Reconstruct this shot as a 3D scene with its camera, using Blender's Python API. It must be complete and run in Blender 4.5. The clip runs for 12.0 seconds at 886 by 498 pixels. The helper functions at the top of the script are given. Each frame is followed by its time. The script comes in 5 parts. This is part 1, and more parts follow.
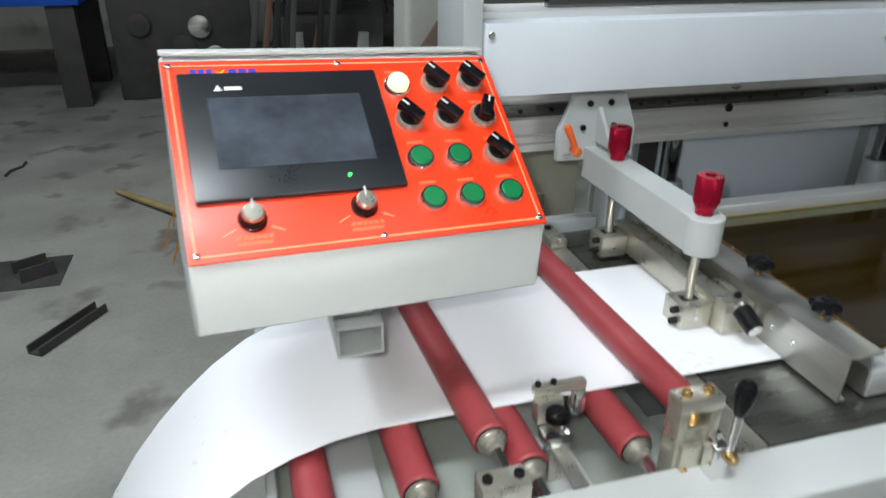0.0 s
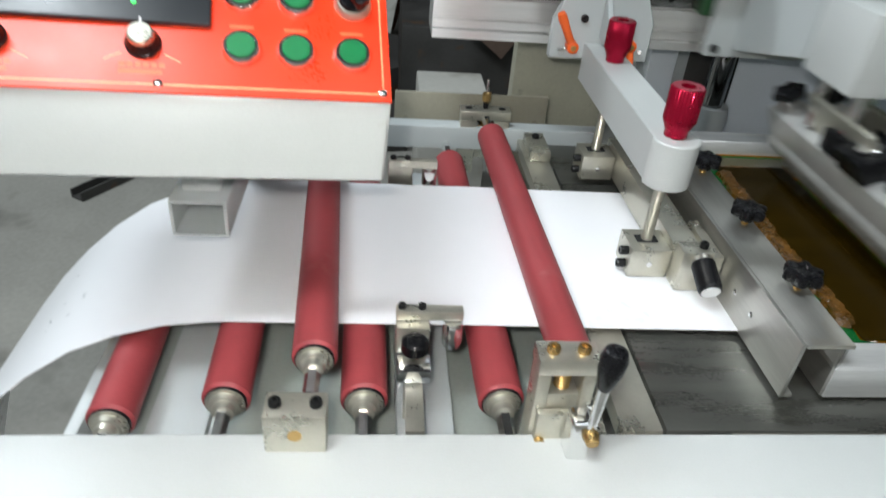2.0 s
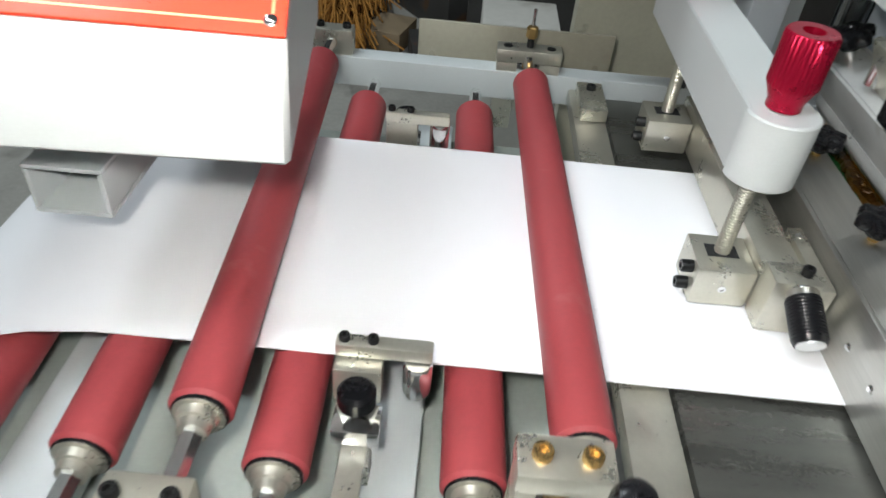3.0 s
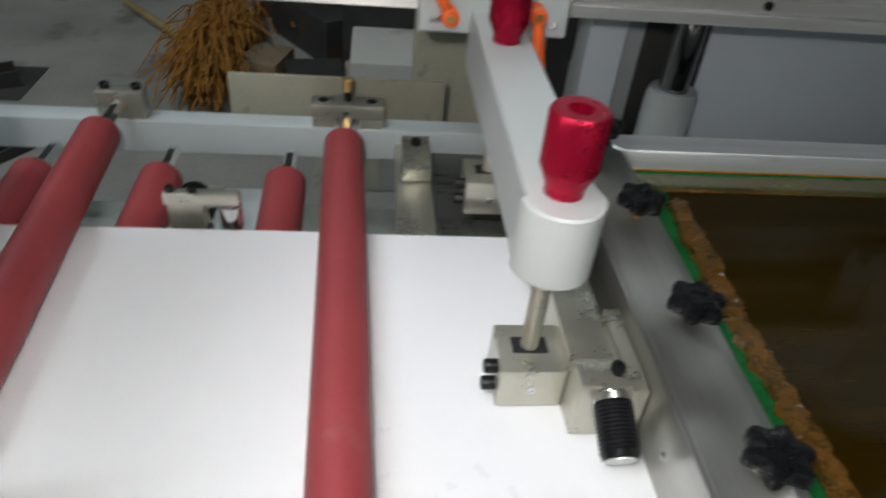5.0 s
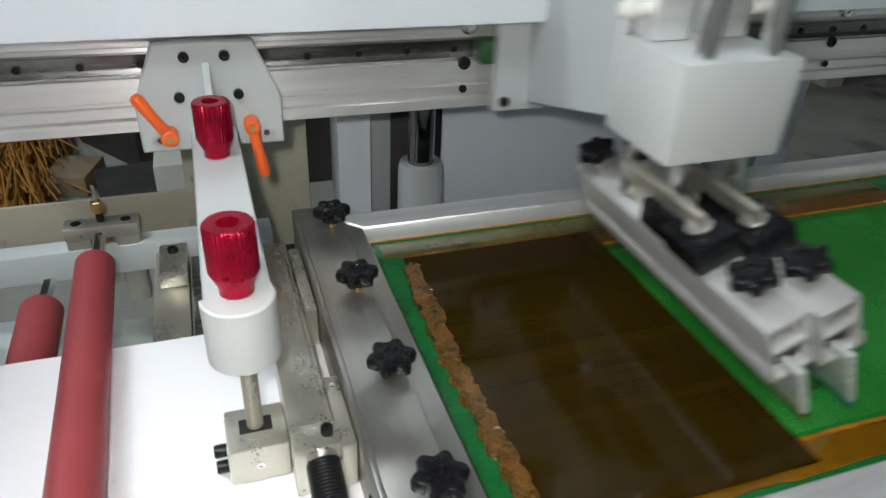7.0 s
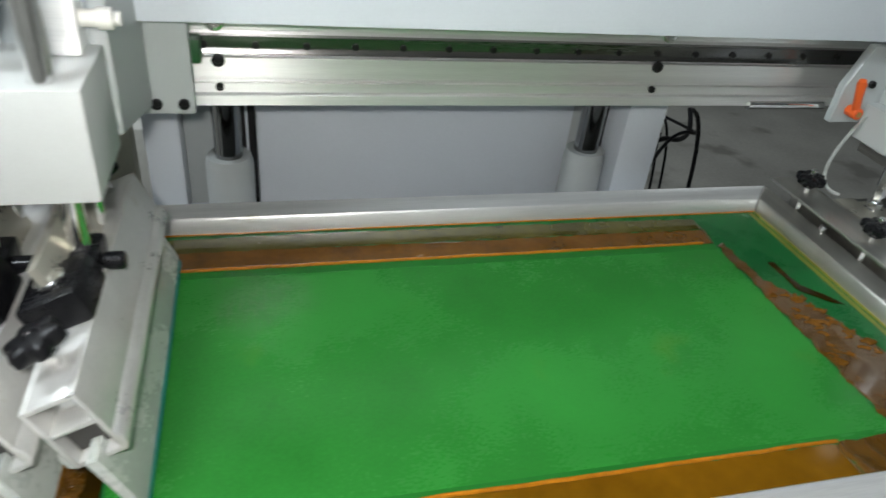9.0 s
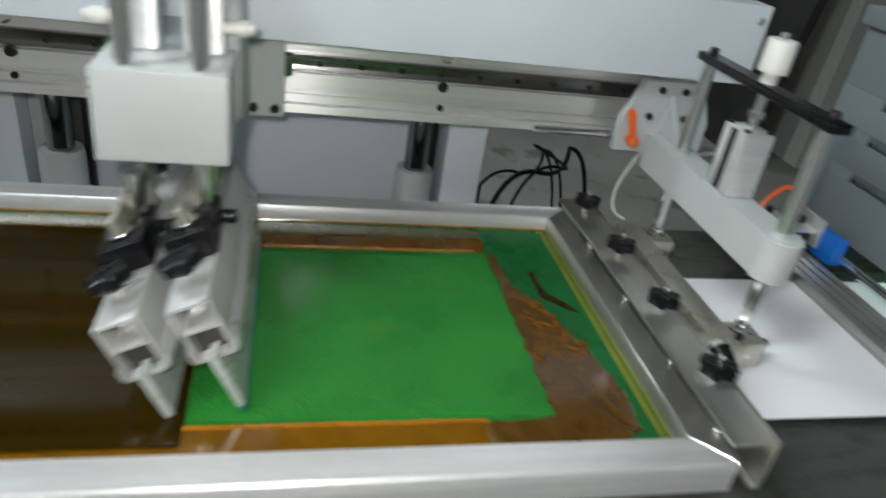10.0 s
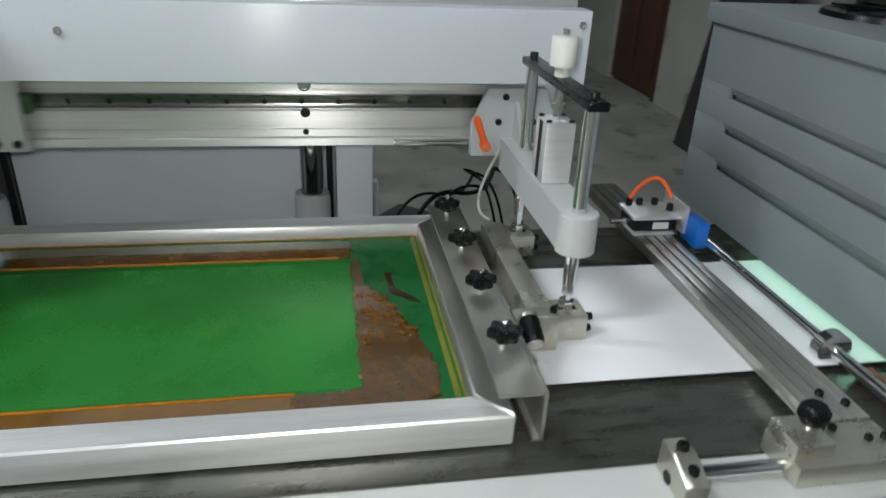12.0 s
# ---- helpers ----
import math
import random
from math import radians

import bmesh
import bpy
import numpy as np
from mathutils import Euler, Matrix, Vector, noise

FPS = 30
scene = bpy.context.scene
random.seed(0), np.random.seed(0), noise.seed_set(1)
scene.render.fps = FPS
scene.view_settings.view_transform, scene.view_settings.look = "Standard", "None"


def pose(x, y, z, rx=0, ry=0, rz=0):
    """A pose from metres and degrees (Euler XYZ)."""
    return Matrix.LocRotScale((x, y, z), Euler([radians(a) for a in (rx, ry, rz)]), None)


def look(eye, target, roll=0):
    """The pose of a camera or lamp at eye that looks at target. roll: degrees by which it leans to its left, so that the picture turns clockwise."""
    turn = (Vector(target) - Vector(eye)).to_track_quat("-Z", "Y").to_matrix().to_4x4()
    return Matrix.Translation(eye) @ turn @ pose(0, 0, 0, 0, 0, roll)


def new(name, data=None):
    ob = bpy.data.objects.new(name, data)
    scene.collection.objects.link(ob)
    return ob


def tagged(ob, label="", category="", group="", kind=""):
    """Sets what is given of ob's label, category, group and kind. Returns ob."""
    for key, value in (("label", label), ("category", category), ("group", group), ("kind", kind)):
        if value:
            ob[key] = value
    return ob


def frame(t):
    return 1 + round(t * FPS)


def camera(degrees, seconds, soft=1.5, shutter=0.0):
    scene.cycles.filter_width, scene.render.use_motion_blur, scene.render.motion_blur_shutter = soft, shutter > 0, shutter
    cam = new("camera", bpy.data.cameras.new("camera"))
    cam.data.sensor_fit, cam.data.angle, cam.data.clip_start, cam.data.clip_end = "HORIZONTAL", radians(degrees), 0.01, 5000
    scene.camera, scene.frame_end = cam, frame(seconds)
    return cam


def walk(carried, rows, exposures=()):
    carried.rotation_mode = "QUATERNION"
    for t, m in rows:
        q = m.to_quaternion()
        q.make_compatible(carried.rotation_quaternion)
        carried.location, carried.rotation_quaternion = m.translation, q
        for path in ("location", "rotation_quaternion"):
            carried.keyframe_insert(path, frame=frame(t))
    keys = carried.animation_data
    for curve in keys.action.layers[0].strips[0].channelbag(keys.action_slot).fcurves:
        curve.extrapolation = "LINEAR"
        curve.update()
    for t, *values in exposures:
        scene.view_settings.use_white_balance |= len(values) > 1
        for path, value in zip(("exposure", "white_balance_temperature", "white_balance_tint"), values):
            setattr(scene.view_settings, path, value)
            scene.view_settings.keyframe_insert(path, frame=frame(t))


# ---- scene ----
cam = camera(65.2, 12.0, shutter=0.5)
PATH = [
    (0, (-0.705, -1.051, 1.423), (-0.208, 0.68, 0.554), 0.6),
    (0.5, (-0.624, -0.972, 1.412), (-0.188, 0.796, 0.584), 3.2),
    (1, (-0.559, -0.963, 1.41), (-0.299, 0.812, 0.525), 2.7),
    (1.5, (-0.493, -0.979, 1.385), (-0.257, 0.748, 0.404), 3.2),
    (2, (-0.435, -0.976, 1.35), (-0.244, 0.68, 0.245), 5.1),
    (2.5, (-0.38, -0.882, 1.31), (-0.306, 0.728, 0.126), 4.3),
    (2.7, (-0.364, -0.827, 1.294), (-0.329, 0.756, 0.072), 4.7),
    (4.3, (-0.281, -0.64, 1.24), (-0.369, 0.827, -0.117), 4.6),
    (4.5, (-0.271, -0.635, 1.243), (-0.288, 0.849, -0.098), 5.6),
    (5, (-0.233, -0.65, 1.281), (-0.02, 0.919, 0.06), 5.9),
    (5.5, (-0.199, -0.667, 1.292), (0.192, 0.9, 0.112), 5.0),
    (6, (-0.172, -0.674, 1.295), (0.415, 0.844, 0.133), 4.6),
    (6.5, (-0.155, -0.69, 1.318), (0.533, 0.857, 0.254), 3.7),
    (6.7, (-0.142, -0.703, 1.34), (0.497, 0.881, 0.301), 2.9),
    (8.5, (0.127, -0.849, 1.356), (0.614, 0.745, 0.25), 3.5),
    (9, (0.242, -0.772, 1.387), (0.729, 0.824, 0.284), 6.6),
    (9.5, (0.36, -0.777, 1.39), (0.878, 0.856, 0.357), 5.3),
    (10, (0.558, -0.933, 1.398), (1.002, 0.75, 0.413), 9.2),
    (10.5, (0.624, -1.034, 1.39), (1.079, 0.641, 0.397), 7.0),
    (11, (0.615, -1.09, 1.387), (1.183, 0.608, 0.495), 5.9),
    (11.5, (0.671, -1.095, 1.394), (1.184, 0.619, 0.499), 3.9),
    (12, (0.811, -1.084, 1.398), (1.143, 0.687, 0.53), 2.7),
]
walk(cam, [(t, look(eye, target, roll)) for t, eye, target, roll in PATH],
     exposures=[(0, 0.6), (1.5, 0.55), (2.7, 0.4), (4.3, -0.25), (5.5, -0.45), (6.7, 0.0), (8.3, 0.72), (9.0, 0.7), (9.5, 0.6), (10.5, 0.55), (12.0, 0.5)])

# ---- light ----
world = bpy.data.worlds.new("hall")
scene.world = world
world.use_nodes = True
world.node_tree.nodes["Background"].inputs[0].default_value = (0.75, 0.85, 1.0, 1)
world.node_tree.nodes["Background"].inputs[1].default_value = 0.008


def hall_lamp(x, y, z, power, sx, sy):
    data = bpy.data.lights.new("hall_lamp", "AREA")
    data.shape, data.size, data.size_y, data.energy, data.color = "RECTANGLE", sx, sy, power, (0.86, 0.95, 1.0)
    new("hall_lamp", data).matrix_world = pose(x, y, z)


hall_lamp(0.7, -2.0, 3.9, 12, 1.3, 0.3)
hall_lamp(-1.5, -1.4, 3.9, 66, 1.3, 0.3)
hall_lamp(-2.4, 1.2, 3.9, 58, 1.3, 0.3)
hall_lamp(2.6, 3.4, 3.9, 15, 1.3, 0.3)


# ---- materials ----
def mat(name, color, rough=0.5, metal=0.0, var=0.12, scale=9.0, fine=160.0, bump=0.05, stretch=(1, 1, 1), coat=0.0, rvar=0.12, spec=0.5, stain=None, stain_at=0.62, dist=0.001, distort=0.0, aniso=None):
    """A surface with variation at two scales, optional stains of another colour, and fine relief."""
    m = bpy.data.materials.new(name)
    m.use_nodes = True
    nt = m.node_tree
    n, link = nt.nodes, nt.links.new
    b = n["Principled BSDF"]
    b.inputs["Metallic"].default_value = metal
    b.inputs["Coat Weight"].default_value = coat
    b.inputs["Coat Roughness"].default_value = 0.08
    b.inputs["Specular IOR Level"].default_value = spec
    co = n.new("ShaderNodeTexCoord")
    mp = n.new("ShaderNodeMapping")
    mp.inputs["Scale"].default_value = stretch
    link(co.outputs["Object"], mp.inputs["Vector"])
    big, small = n.new("ShaderNodeTexNoise"), n.new("ShaderNodeTexNoise")
    big.inputs["Scale"].default_value, big.inputs["Detail"].default_value = scale, 5
    small.inputs["Scale"].default_value, small.inputs["Detail"].default_value = fine, 3
    big.inputs["Distortion"].default_value = distort
    if aniso:
        way = n.new("ShaderNodeCombineXYZ")
        for k in range(3):
            way.inputs[k].default_value = aniso[k]
        link(way.outputs[0], b.inputs["Tangent"])
        b.inputs["Anisotropic"].default_value = 0.85
    for t in (big, small):
        link(mp.outputs[0], t.inputs["Vector"])
    mix = n.new("ShaderNodeMath")
    mix.operation = "MULTIPLY_ADD"
    link(small.outputs["Fac"], mix.inputs[0])
    mix.inputs[1].default_value = 0.35
    link(big.outputs["Fac"], mix.inputs[2])
    ramp = n.new("ShaderNodeMapRange")
    link(mix.outputs[0], ramp.inputs["Value"])
    ramp.inputs["From Min"].default_value, ramp.inputs["From Max"].default_value = 0.4, 0.95
    ramp.inputs["To Min"].default_value, ramp.inputs["To Max"].default_value = 1 - var, 1 + var
    hue = n.new("ShaderNodeHueSaturation")
    hue.inputs["Color"].default_value = (*color, 1)
    link(ramp.outputs[0], hue.inputs["Value"])
    out = hue.outputs[0]
    if stain:
        st = n.new("ShaderNodeTexNoise")
        st.inputs["Scale"].default_value, st.inputs["Detail"].default_value = scale * 1.7, 8
        link(co.outputs["Object"], st.inputs["Vector"])
        sr = n.new("ShaderNodeMapRange")
        sr.inputs["From Min"].default_value, sr.inputs["From Max"].default_value = stain_at, stain_at + 0.1
        link(st.outputs["Fac"], sr.inputs["Value"])
        mc = n.new("ShaderNodeMix")
        mc.data_type = "RGBA"
        link(sr.outputs[0], mc.inputs["Factor"])
        link(out, mc.inputs["A"])
        mc.inputs["B"].default_value = (*stain, 1)
        out = mc.outputs["Result"]
    link(out, b.inputs["Base Color"])
    rr = n.new("ShaderNodeMapRange")
    link(mix.outputs[0], rr.inputs["Value"])
    rr.inputs["From Min"].default_value, rr.inputs["From Max"].default_value = 0.4, 0.95
    rr.inputs["To Min"].default_value, rr.inputs["To Max"].default_value = max(0.03, rough - rvar), min(1, rough + rvar)
    link(rr.outputs[0], b.inputs["Roughness"])
    if bump:
        bp = n.new("ShaderNodeBump")
        bp.inputs["Strength"].default_value, bp.inputs["Distance"].default_value = bump, dist
        link(mix.outputs[0], bp.inputs["Height"])
        link(bp.outputs[0], b.inputs["Normal"])
    return m


def glow(name, color, strength):
    m = bpy.data.materials.new(name)
    m.use_nodes = True
    b = m.node_tree.nodes["Principled BSDF"]
    b.inputs["Base Color"].default_value = (*color, 1)
    b.inputs["Emission Color"].default_value = (*color, 1)
    b.inputs["Emission Strength"].default_value = strength
    return m


PAINT = mat("grey_paint", (0.44, 0.47, 0.47), 0.42, var=0.05, scale=5, fine=420, bump=0.12, stain=(0.33, 0.34, 0.32), stain_at=0.72)
PAINT_BLUE = mat("blue_grey_paint", (0.68, 0.725, 0.775), 0.31, var=0.06, scale=4, fine=300, bump=0.03, rvar=0.03, aniso=(0, 0.3, 0.95))
PAINT_WHITE = mat("white_grey_paint", (0.50, 0.52, 0.51), 0.42, var=0.07, scale=6, fine=500, bump=0.15, stain=(0.36, 0.36, 0.32), stain_at=0.71)
DRYER_PAINT = mat("dryer_grey_paint", (0.21, 0.24, 0.25), 0.5, var=0.07, scale=5, fine=420, bump=0.15)
STEEL = mat("dark_steel", (0.15, 0.15, 0.135), 0.3, 0.75, var=0.22, scale=7, fine=220, bump=0.05, stretch=(1, 6, 1), stain=(0.10, 0.10, 0.085), stain_at=0.6)
TABLE_EDGE = mat("oiled_steel", (0.30, 0.29, 0.25), 0.38, 0.8, var=0.2, scale=6, fine=200)
ALU = mat("brushed_aluminium", (0.92, 0.92, 0.91), 0.36, 0.7, var=0.13, scale=8, fine=150, bump=0.03, stretch=(0.25, 6, 6), rvar=0.03, aniso=(0, 0.3, 0.95))
FRAME_ALU = mat("worn_frame_aluminium", (0.72, 0.72, 0.71), 0.4, 0.62, var=0.2, scale=9, fine=150, bump=0.05, stretch=(0.3, 5, 5), rvar=0.06, stain=(0.62, 0.6, 0.54), stain_at=0.66)
ALU_Y = mat("brushed_aluminium_across", (0.55, 0.54, 0.5), 0.35, 0.9, var=0.18, scale=8, fine=150, bump=0.03, stretch=(6, 0.25, 6), rvar=0.05, stain=(0.56, 0.52, 0.44), stain_at=0.63, aniso=(0.3, 0, 0.95))
NICKEL = mat("nickel_block", (0.58, 0.56, 0.48), 0.32, 0.82, var=0.12, scale=25, fine=300, bump=0.05, stain=(0.50, 0.47, 0.39), stain_at=0.68)
CHROME = mat("chrome", (0.82, 0.82, 0.81), 0.13, 0.97, var=0.05, rvar=0.05, bump=0.0)
# chrome with the dark hall's reflection put into its base colour
DARK_CHROME = mat("dark_reflecting_chrome", (0.26, 0.26, 0.26), 0.1, 1.0, var=0.08, bump=0.0, rvar=0.04)
RAIL = mat("rail_steel", (0.16, 0.16, 0.155), 0.22, 0.9, var=0.15, scale=10, fine=200, stretch=(0.3, 4, 4))
BLACK = mat("black_plastic", (0.006, 0.006, 0.007), 0.28, spec=0.25, var=0.2, fine=300, bump=0.1)
BLACK_OX = mat("black_oxide_steel", (0.02, 0.02, 0.02), 0.35, 0.6, var=0.2, bump=0.0)
# near-black for hollows: paints the shade in slots, grooves and holes
DARK = mat("dark_recess", (0.012, 0.012, 0.012), 0.7, bump=0.0)
RUBBER = mat("red_rubber", (0.29, 0.043, 0.048), 0.5, var=0.18, scale=14, fine=260, bump=0.1, stain=(0.33, 0.075, 0.075), stain_at=0.66)
ANOD = mat("red_anodised", (0.42, 0.006, 0.035), 0.26, 0.75, var=0.1, bump=0.0)
ORANGE = mat("orange_plastic", (0.85, 0.13, 0.02), 0.4, var=0.06, bump=0.03)
PANEL = mat("orange_panel", (0.83, 0.048, 0.012), 0.36, var=0.05, scale=12, fine=500, bump=0.04)
PANEL_LINE = mat("panel_print", (0.86, 0.42, 0.22), 0.4, var=0.05, bump=0.0)
CAPTION = mat("caption_print", (0.84, 0.15, 0.06), 0.4, var=0.05, bump=0.0)
GREEN_BTN = mat("green_button", (0.0, 0.16, 0.045), 0.5, var=0.05, bump=0.0)
LAMP_ON = glow("lit_lamp", (0.95, 0.62, 0.34), 0.85)
LED = glow("led", (0.05, 0.95, 0.12), 1.2)
HMI_BEZEL = mat("screen_bezel", (0.012, 0.014, 0.017), 0.36, var=0.1, fine=500, bump=0.06)
LCD = mat("lcd_glass", (0.05, 0.06, 0.075), 0.16, var=0.35, scale=20, fine=70, bump=0.0, rvar=0.07)
BLUE_PRINT = mat("blue_print", (0.03, 0.05, 0.42), 0.4, bump=0.0)
YELLOW_PRINT = mat("yellow_print", (0.85, 0.55, 0.03), 0.4, bump=0.0)
WHITE_PRINT = mat("white_print", (0.7, 0.7, 0.7), 0.5, bump=0.0)
PAPER = mat("white_sheet", (0.84, 0.84, 0.86), 0.28, var=0.012, scale=3, fine=60, bump=0.0, rvar=0.01)
MESH = mat("green_emulsion", (0.022, 0.18, 0.026), 0.26, var=0.26, scale=5, fine=320, bump=0.03, spec=0.22, stain=(0.045, 0.20, 0.025), stain_at=0.64)
MESH_RIM_SHADE = mat("emulsion_rim_shade", (0.016, 0.145, 0.021), 0.22, var=0.25, scale=14, fine=300, bump=0.05, spec=0.3, stretch=(0.2, 1, 1))
MESH_EDGE = mat("bare_mesh", (0.006, 0.10, 0.022), 0.3, spec=0.3, var=0.2, scale=12, fine=700, bump=0.12)
TEAL = mat("teal_tape", (0.0, 0.16, 0.15), 0.4, var=0.15, bump=0.05)
INK = mat("brown_ink_film", (0.021, 0.0118, 0.001), 0.1, var=0.4, scale=7, fine=60, bump=0.02, stretch=(0.5, 5, 1), rvar=0.04, spec=0.22)
INK_THICK = mat("amber_ink", (0.125, 0.052, 0.005), 0.2, var=0.4, scale=22, fine=110, bump=0.6, coat=0.5, rvar=0.1)
INK_AMBER = mat("amber_ink_band", (0.15, 0.066, 0.003), 0.14, var=0.35, scale=14, fine=60, bump=0.35, coat=0.8, rvar=0.06)
INK_WASH = mat("ink_wash", (0.075, 0.065, 0.012), 0.16, var=0.4, scale=16, fine=80, bump=0.15, coat=0.4)
INK_POOL = mat("swirled_ink", (0.08, 0.036, 0.004), 0.2, var=0.42, scale=16, fine=70, bump=0.6, dist=0.004, distort=1.6, coat=0.7, rvar=0.08)
INK_CRUST = mat("crusted_ink", (0.105, 0.045, 0.005), 0.3, var=0.5, scale=60, fine=240, bump=1.0, dist=0.004, coat=0.4, stain=(0.055, 0.03, 0.004), stain_at=0.55)
INK_BEAD = mat("amber_ink_bead", (0.36, 0.13, 0.006), 0.12, var=0.3, scale=30, fine=120, bump=0.15, coat=0.8)
BRASS = mat("brass", (0.55, 0.36, 0.14), 0.32, 0.9, bump=0.0)
CONCRETE = mat("concrete", (0.27, 0.262, 0.235), 0.82, var=0.28, scale=2.2, fine=60, bump=0.4, stain=(0.16, 0.152, 0.135), stain_at=0.57)
PLASTER = mat("plaster", (0.48, 0.47, 0.43), 0.85, var=0.16, scale=1.6, fine=40, bump=0.25, stain=(0.3, 0.28, 0.24), stain_at=0.62)
WOOD = mat("brown_wood", (0.10, 0.045, 0.022), 0.5, var=0.3, scale=5, fine=90, stretch=(6, 6, 0.6), bump=0.15)
BAMBOO = mat("bamboo", (0.34, 0.25, 0.11), 0.6, var=0.2, scale=12)
STRAW = mat("coir_fibre", (0.40, 0.18, 0.03), 0.9, var=0.4, scale=30, fine=300, bump=0.6)
BLUE = mat("blue_tarp", (0.0, 0.08, 0.5), 0.45, var=0.15, scale=4)
BLUE_PLASTIC = mat("blue_plastic", (0.01, 0.16, 0.62), 0.4, bump=0.0)
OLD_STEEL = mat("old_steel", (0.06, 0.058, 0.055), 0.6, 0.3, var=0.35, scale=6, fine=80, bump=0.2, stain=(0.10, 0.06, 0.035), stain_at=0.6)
CARD = mat("cardboard", (0.24, 0.18, 0.11), 0.85, var=0.2)
TUBE = mat("clear_tube", (0.4, 0.42, 0.39), 0.25, bump=0.0)
WHITE_PL = mat("white_plastic", (0.72, 0.71, 0.66), 0.4, var=0.05, bump=0.0)
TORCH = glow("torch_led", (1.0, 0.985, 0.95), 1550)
UV = glow("uv_tube", (0.45, 1.0, 0.72), 4.5)
TRAY = mat("tray_paint", (0.30, 0.33, 0.30), 0.45, var=0.12, scale=6, fine=200, bump=0.08)


# ---- mesh helpers ----
ORIGIN = {}


def thing(name, at, label, category, group="", kind=""):
    ob = new(name)
    ob.empty_display_size = 0.02
    ob.location = at
    ORIGIN[ob] = Vector(at)
    return tagged(ob, label, category, group, kind)


def finish(name, bm, material, at, smooth):
    bmesh.ops.recalc_face_normals(bm, faces=bm.faces)
    bmesh.ops.translate(bm, verts=bm.verts, vec=-Vector(at))
    data = bpy.data.meshes.new(name)
    bm.to_mesh(data)
    bm.free()
    data.materials.append(material)
    for p in data.polygons:
        p.use_smooth = smooth
    if smooth:
        data.set_sharp_from_angle(angle=radians(38))
    return new(name, data)


def part(name, bm, material, parent, label="", smooth=True):
    """One mesh under a thing or a part; the bmesh is in world metres."""
    ob = finish(name, bm, material, ORIGIN[parent], smooth)
    ob.parent = parent
    ORIGIN[ob] = ORIGIN[parent]
    return tagged(ob, label) if label else ob


def solo(name, bm, material, at, label, category, group="", kind="", smooth=True):
    ob = finish(name, bm, material, at, smooth)
    ob.location = at
    ORIGIN[ob] = Vector(at)
    return tagged(ob, label, category, group, kind)


def bevelled(bm, w, seg=2):
    if w:
        edges = [e for e in bm.edges if len(e.link_faces) == 2 and e.calc_face_angle(0) > 0.6]
        bmesh.ops.bevel(bm, geom=edges, offset=w, segments=seg, affect="EDGES", profile=0.6, clamp_overlap=True)
    return bm


def join(bm, other):
    data = bpy.data.meshes.new("tmp")
    other.to_mesh(data)
    other.free()
    bm.from_mesh(data)
    bpy.data.meshes.remove(data)
    return bm


def box(x0, x1, y0, y1, z0, z1, bev=0.002, seg=2, bm=None):
    b = bmesh.new()
    bmesh.ops.create_cube(b, size=1)
    for v in b.verts:
        v.co = ((x0 + x1) / 2 + v.co.x * (x1 - x0), (y0 + y1) / 2 + v.co.y * (y1 - y0), (z0 + z1) / 2 + v.co.z * (z1 - z0))
    bevelled(b, bev, seg)
    return b if bm is None else join(bm, b)


def lathe(p0, p1, rings, seg=28, bm=None):
    """Rings of (part of the way from p0 to p1, radius), capped."""
    p0, p1 = Vector(p0), Vector(p1)
    turn = (p1 - p0).to_track_quat("Z", "Y").to_matrix()
    b = bmesh.new()
    loops = []
    for f, r in rings:
        c = p0 + (p1 - p0) * f
        loops.append([b.verts.new(c + turn @ Vector((r * math.cos(a), r * math.sin(a), 0))) for a in (2 * math.pi * k / seg for k in range(seg))])
    for la, lb in zip(loops, loops[1:]):
        for k in range(seg):
            b.faces.new((la[k], la[(k + 1) % seg], lb[(k + 1) % seg], lb[k]))
    b.faces.new(loops[0][::-1])
    b.faces.new(loops[-1])
    return b if bm is None else join(bm, b)


def cyl(p0, p1, r, seg=24, bev=0.0, bm=None):
    n = (Vector(p1) - Vector(p0)).length
    rings = [(0, r - bev), (bev / n, r), (1 - bev / n, r), (1, r - bev)] if bev else [(0, r), (1, r)]
    return lathe(p0, p1, rings, seg, bm)


def prism(points, axis, a, b, bev=0.0015, bm=None):
    """A flat outline pushed from a to b along x, y or z. Points are the other two coordinates in order."""
    put = {"x": lambda p, q: (q, p[0], p[1]), "y": lambda p, q: (p[0], q, p[1]), "z": lambda p, q: (p[0], p[1], q)}[axis]
    m = bmesh.new()
    lo = [m.verts.new(put(p, a)) for p in points]
    hi = [m.verts.new(put(p, b)) for p in points]
    m.faces.new(lo[::-1])
    m.faces.new(hi)
    for k in range(len(points)):
        m.faces.new((lo[k], lo[(k + 1) % len(points)], hi[(k + 1) % len(points)], hi[k]))
    bmesh.ops.recalc_face_normals(m, faces=m.faces)
    bevelled(m, bev, 1)
    return m if bm is None else join(bm, m)


def tube(points, r, seg=8, bm=None):
    """A round cable through points."""
    m = bmesh.new()
    pts = [Vector(p) for p in points]
    loops = []
    for i, p in enumerate(pts):
        d = (pts[min(i + 1, len(pts) - 1)] - pts[max(i - 1, 0)]).normalized()
        turn = d.to_track_quat("Z", "Y").to_matrix()
        loops.append([m.verts.new(p + turn @ Vector((r * math.cos(a), r * math.sin(a), 0))) for a in (2 * math.pi * k / seg for k in range(seg))])
    for la, lb in zip(loops, loops[1:]):
        for k in range(seg):
            m.faces.new((la[k], la[(k + 1) % seg], lb[(k + 1) % seg], lb[k]))
    m.faces.new(loops[0][::-1])
    m.faces.new(loops[-1])
    return m if bm is None else join(bm, m)


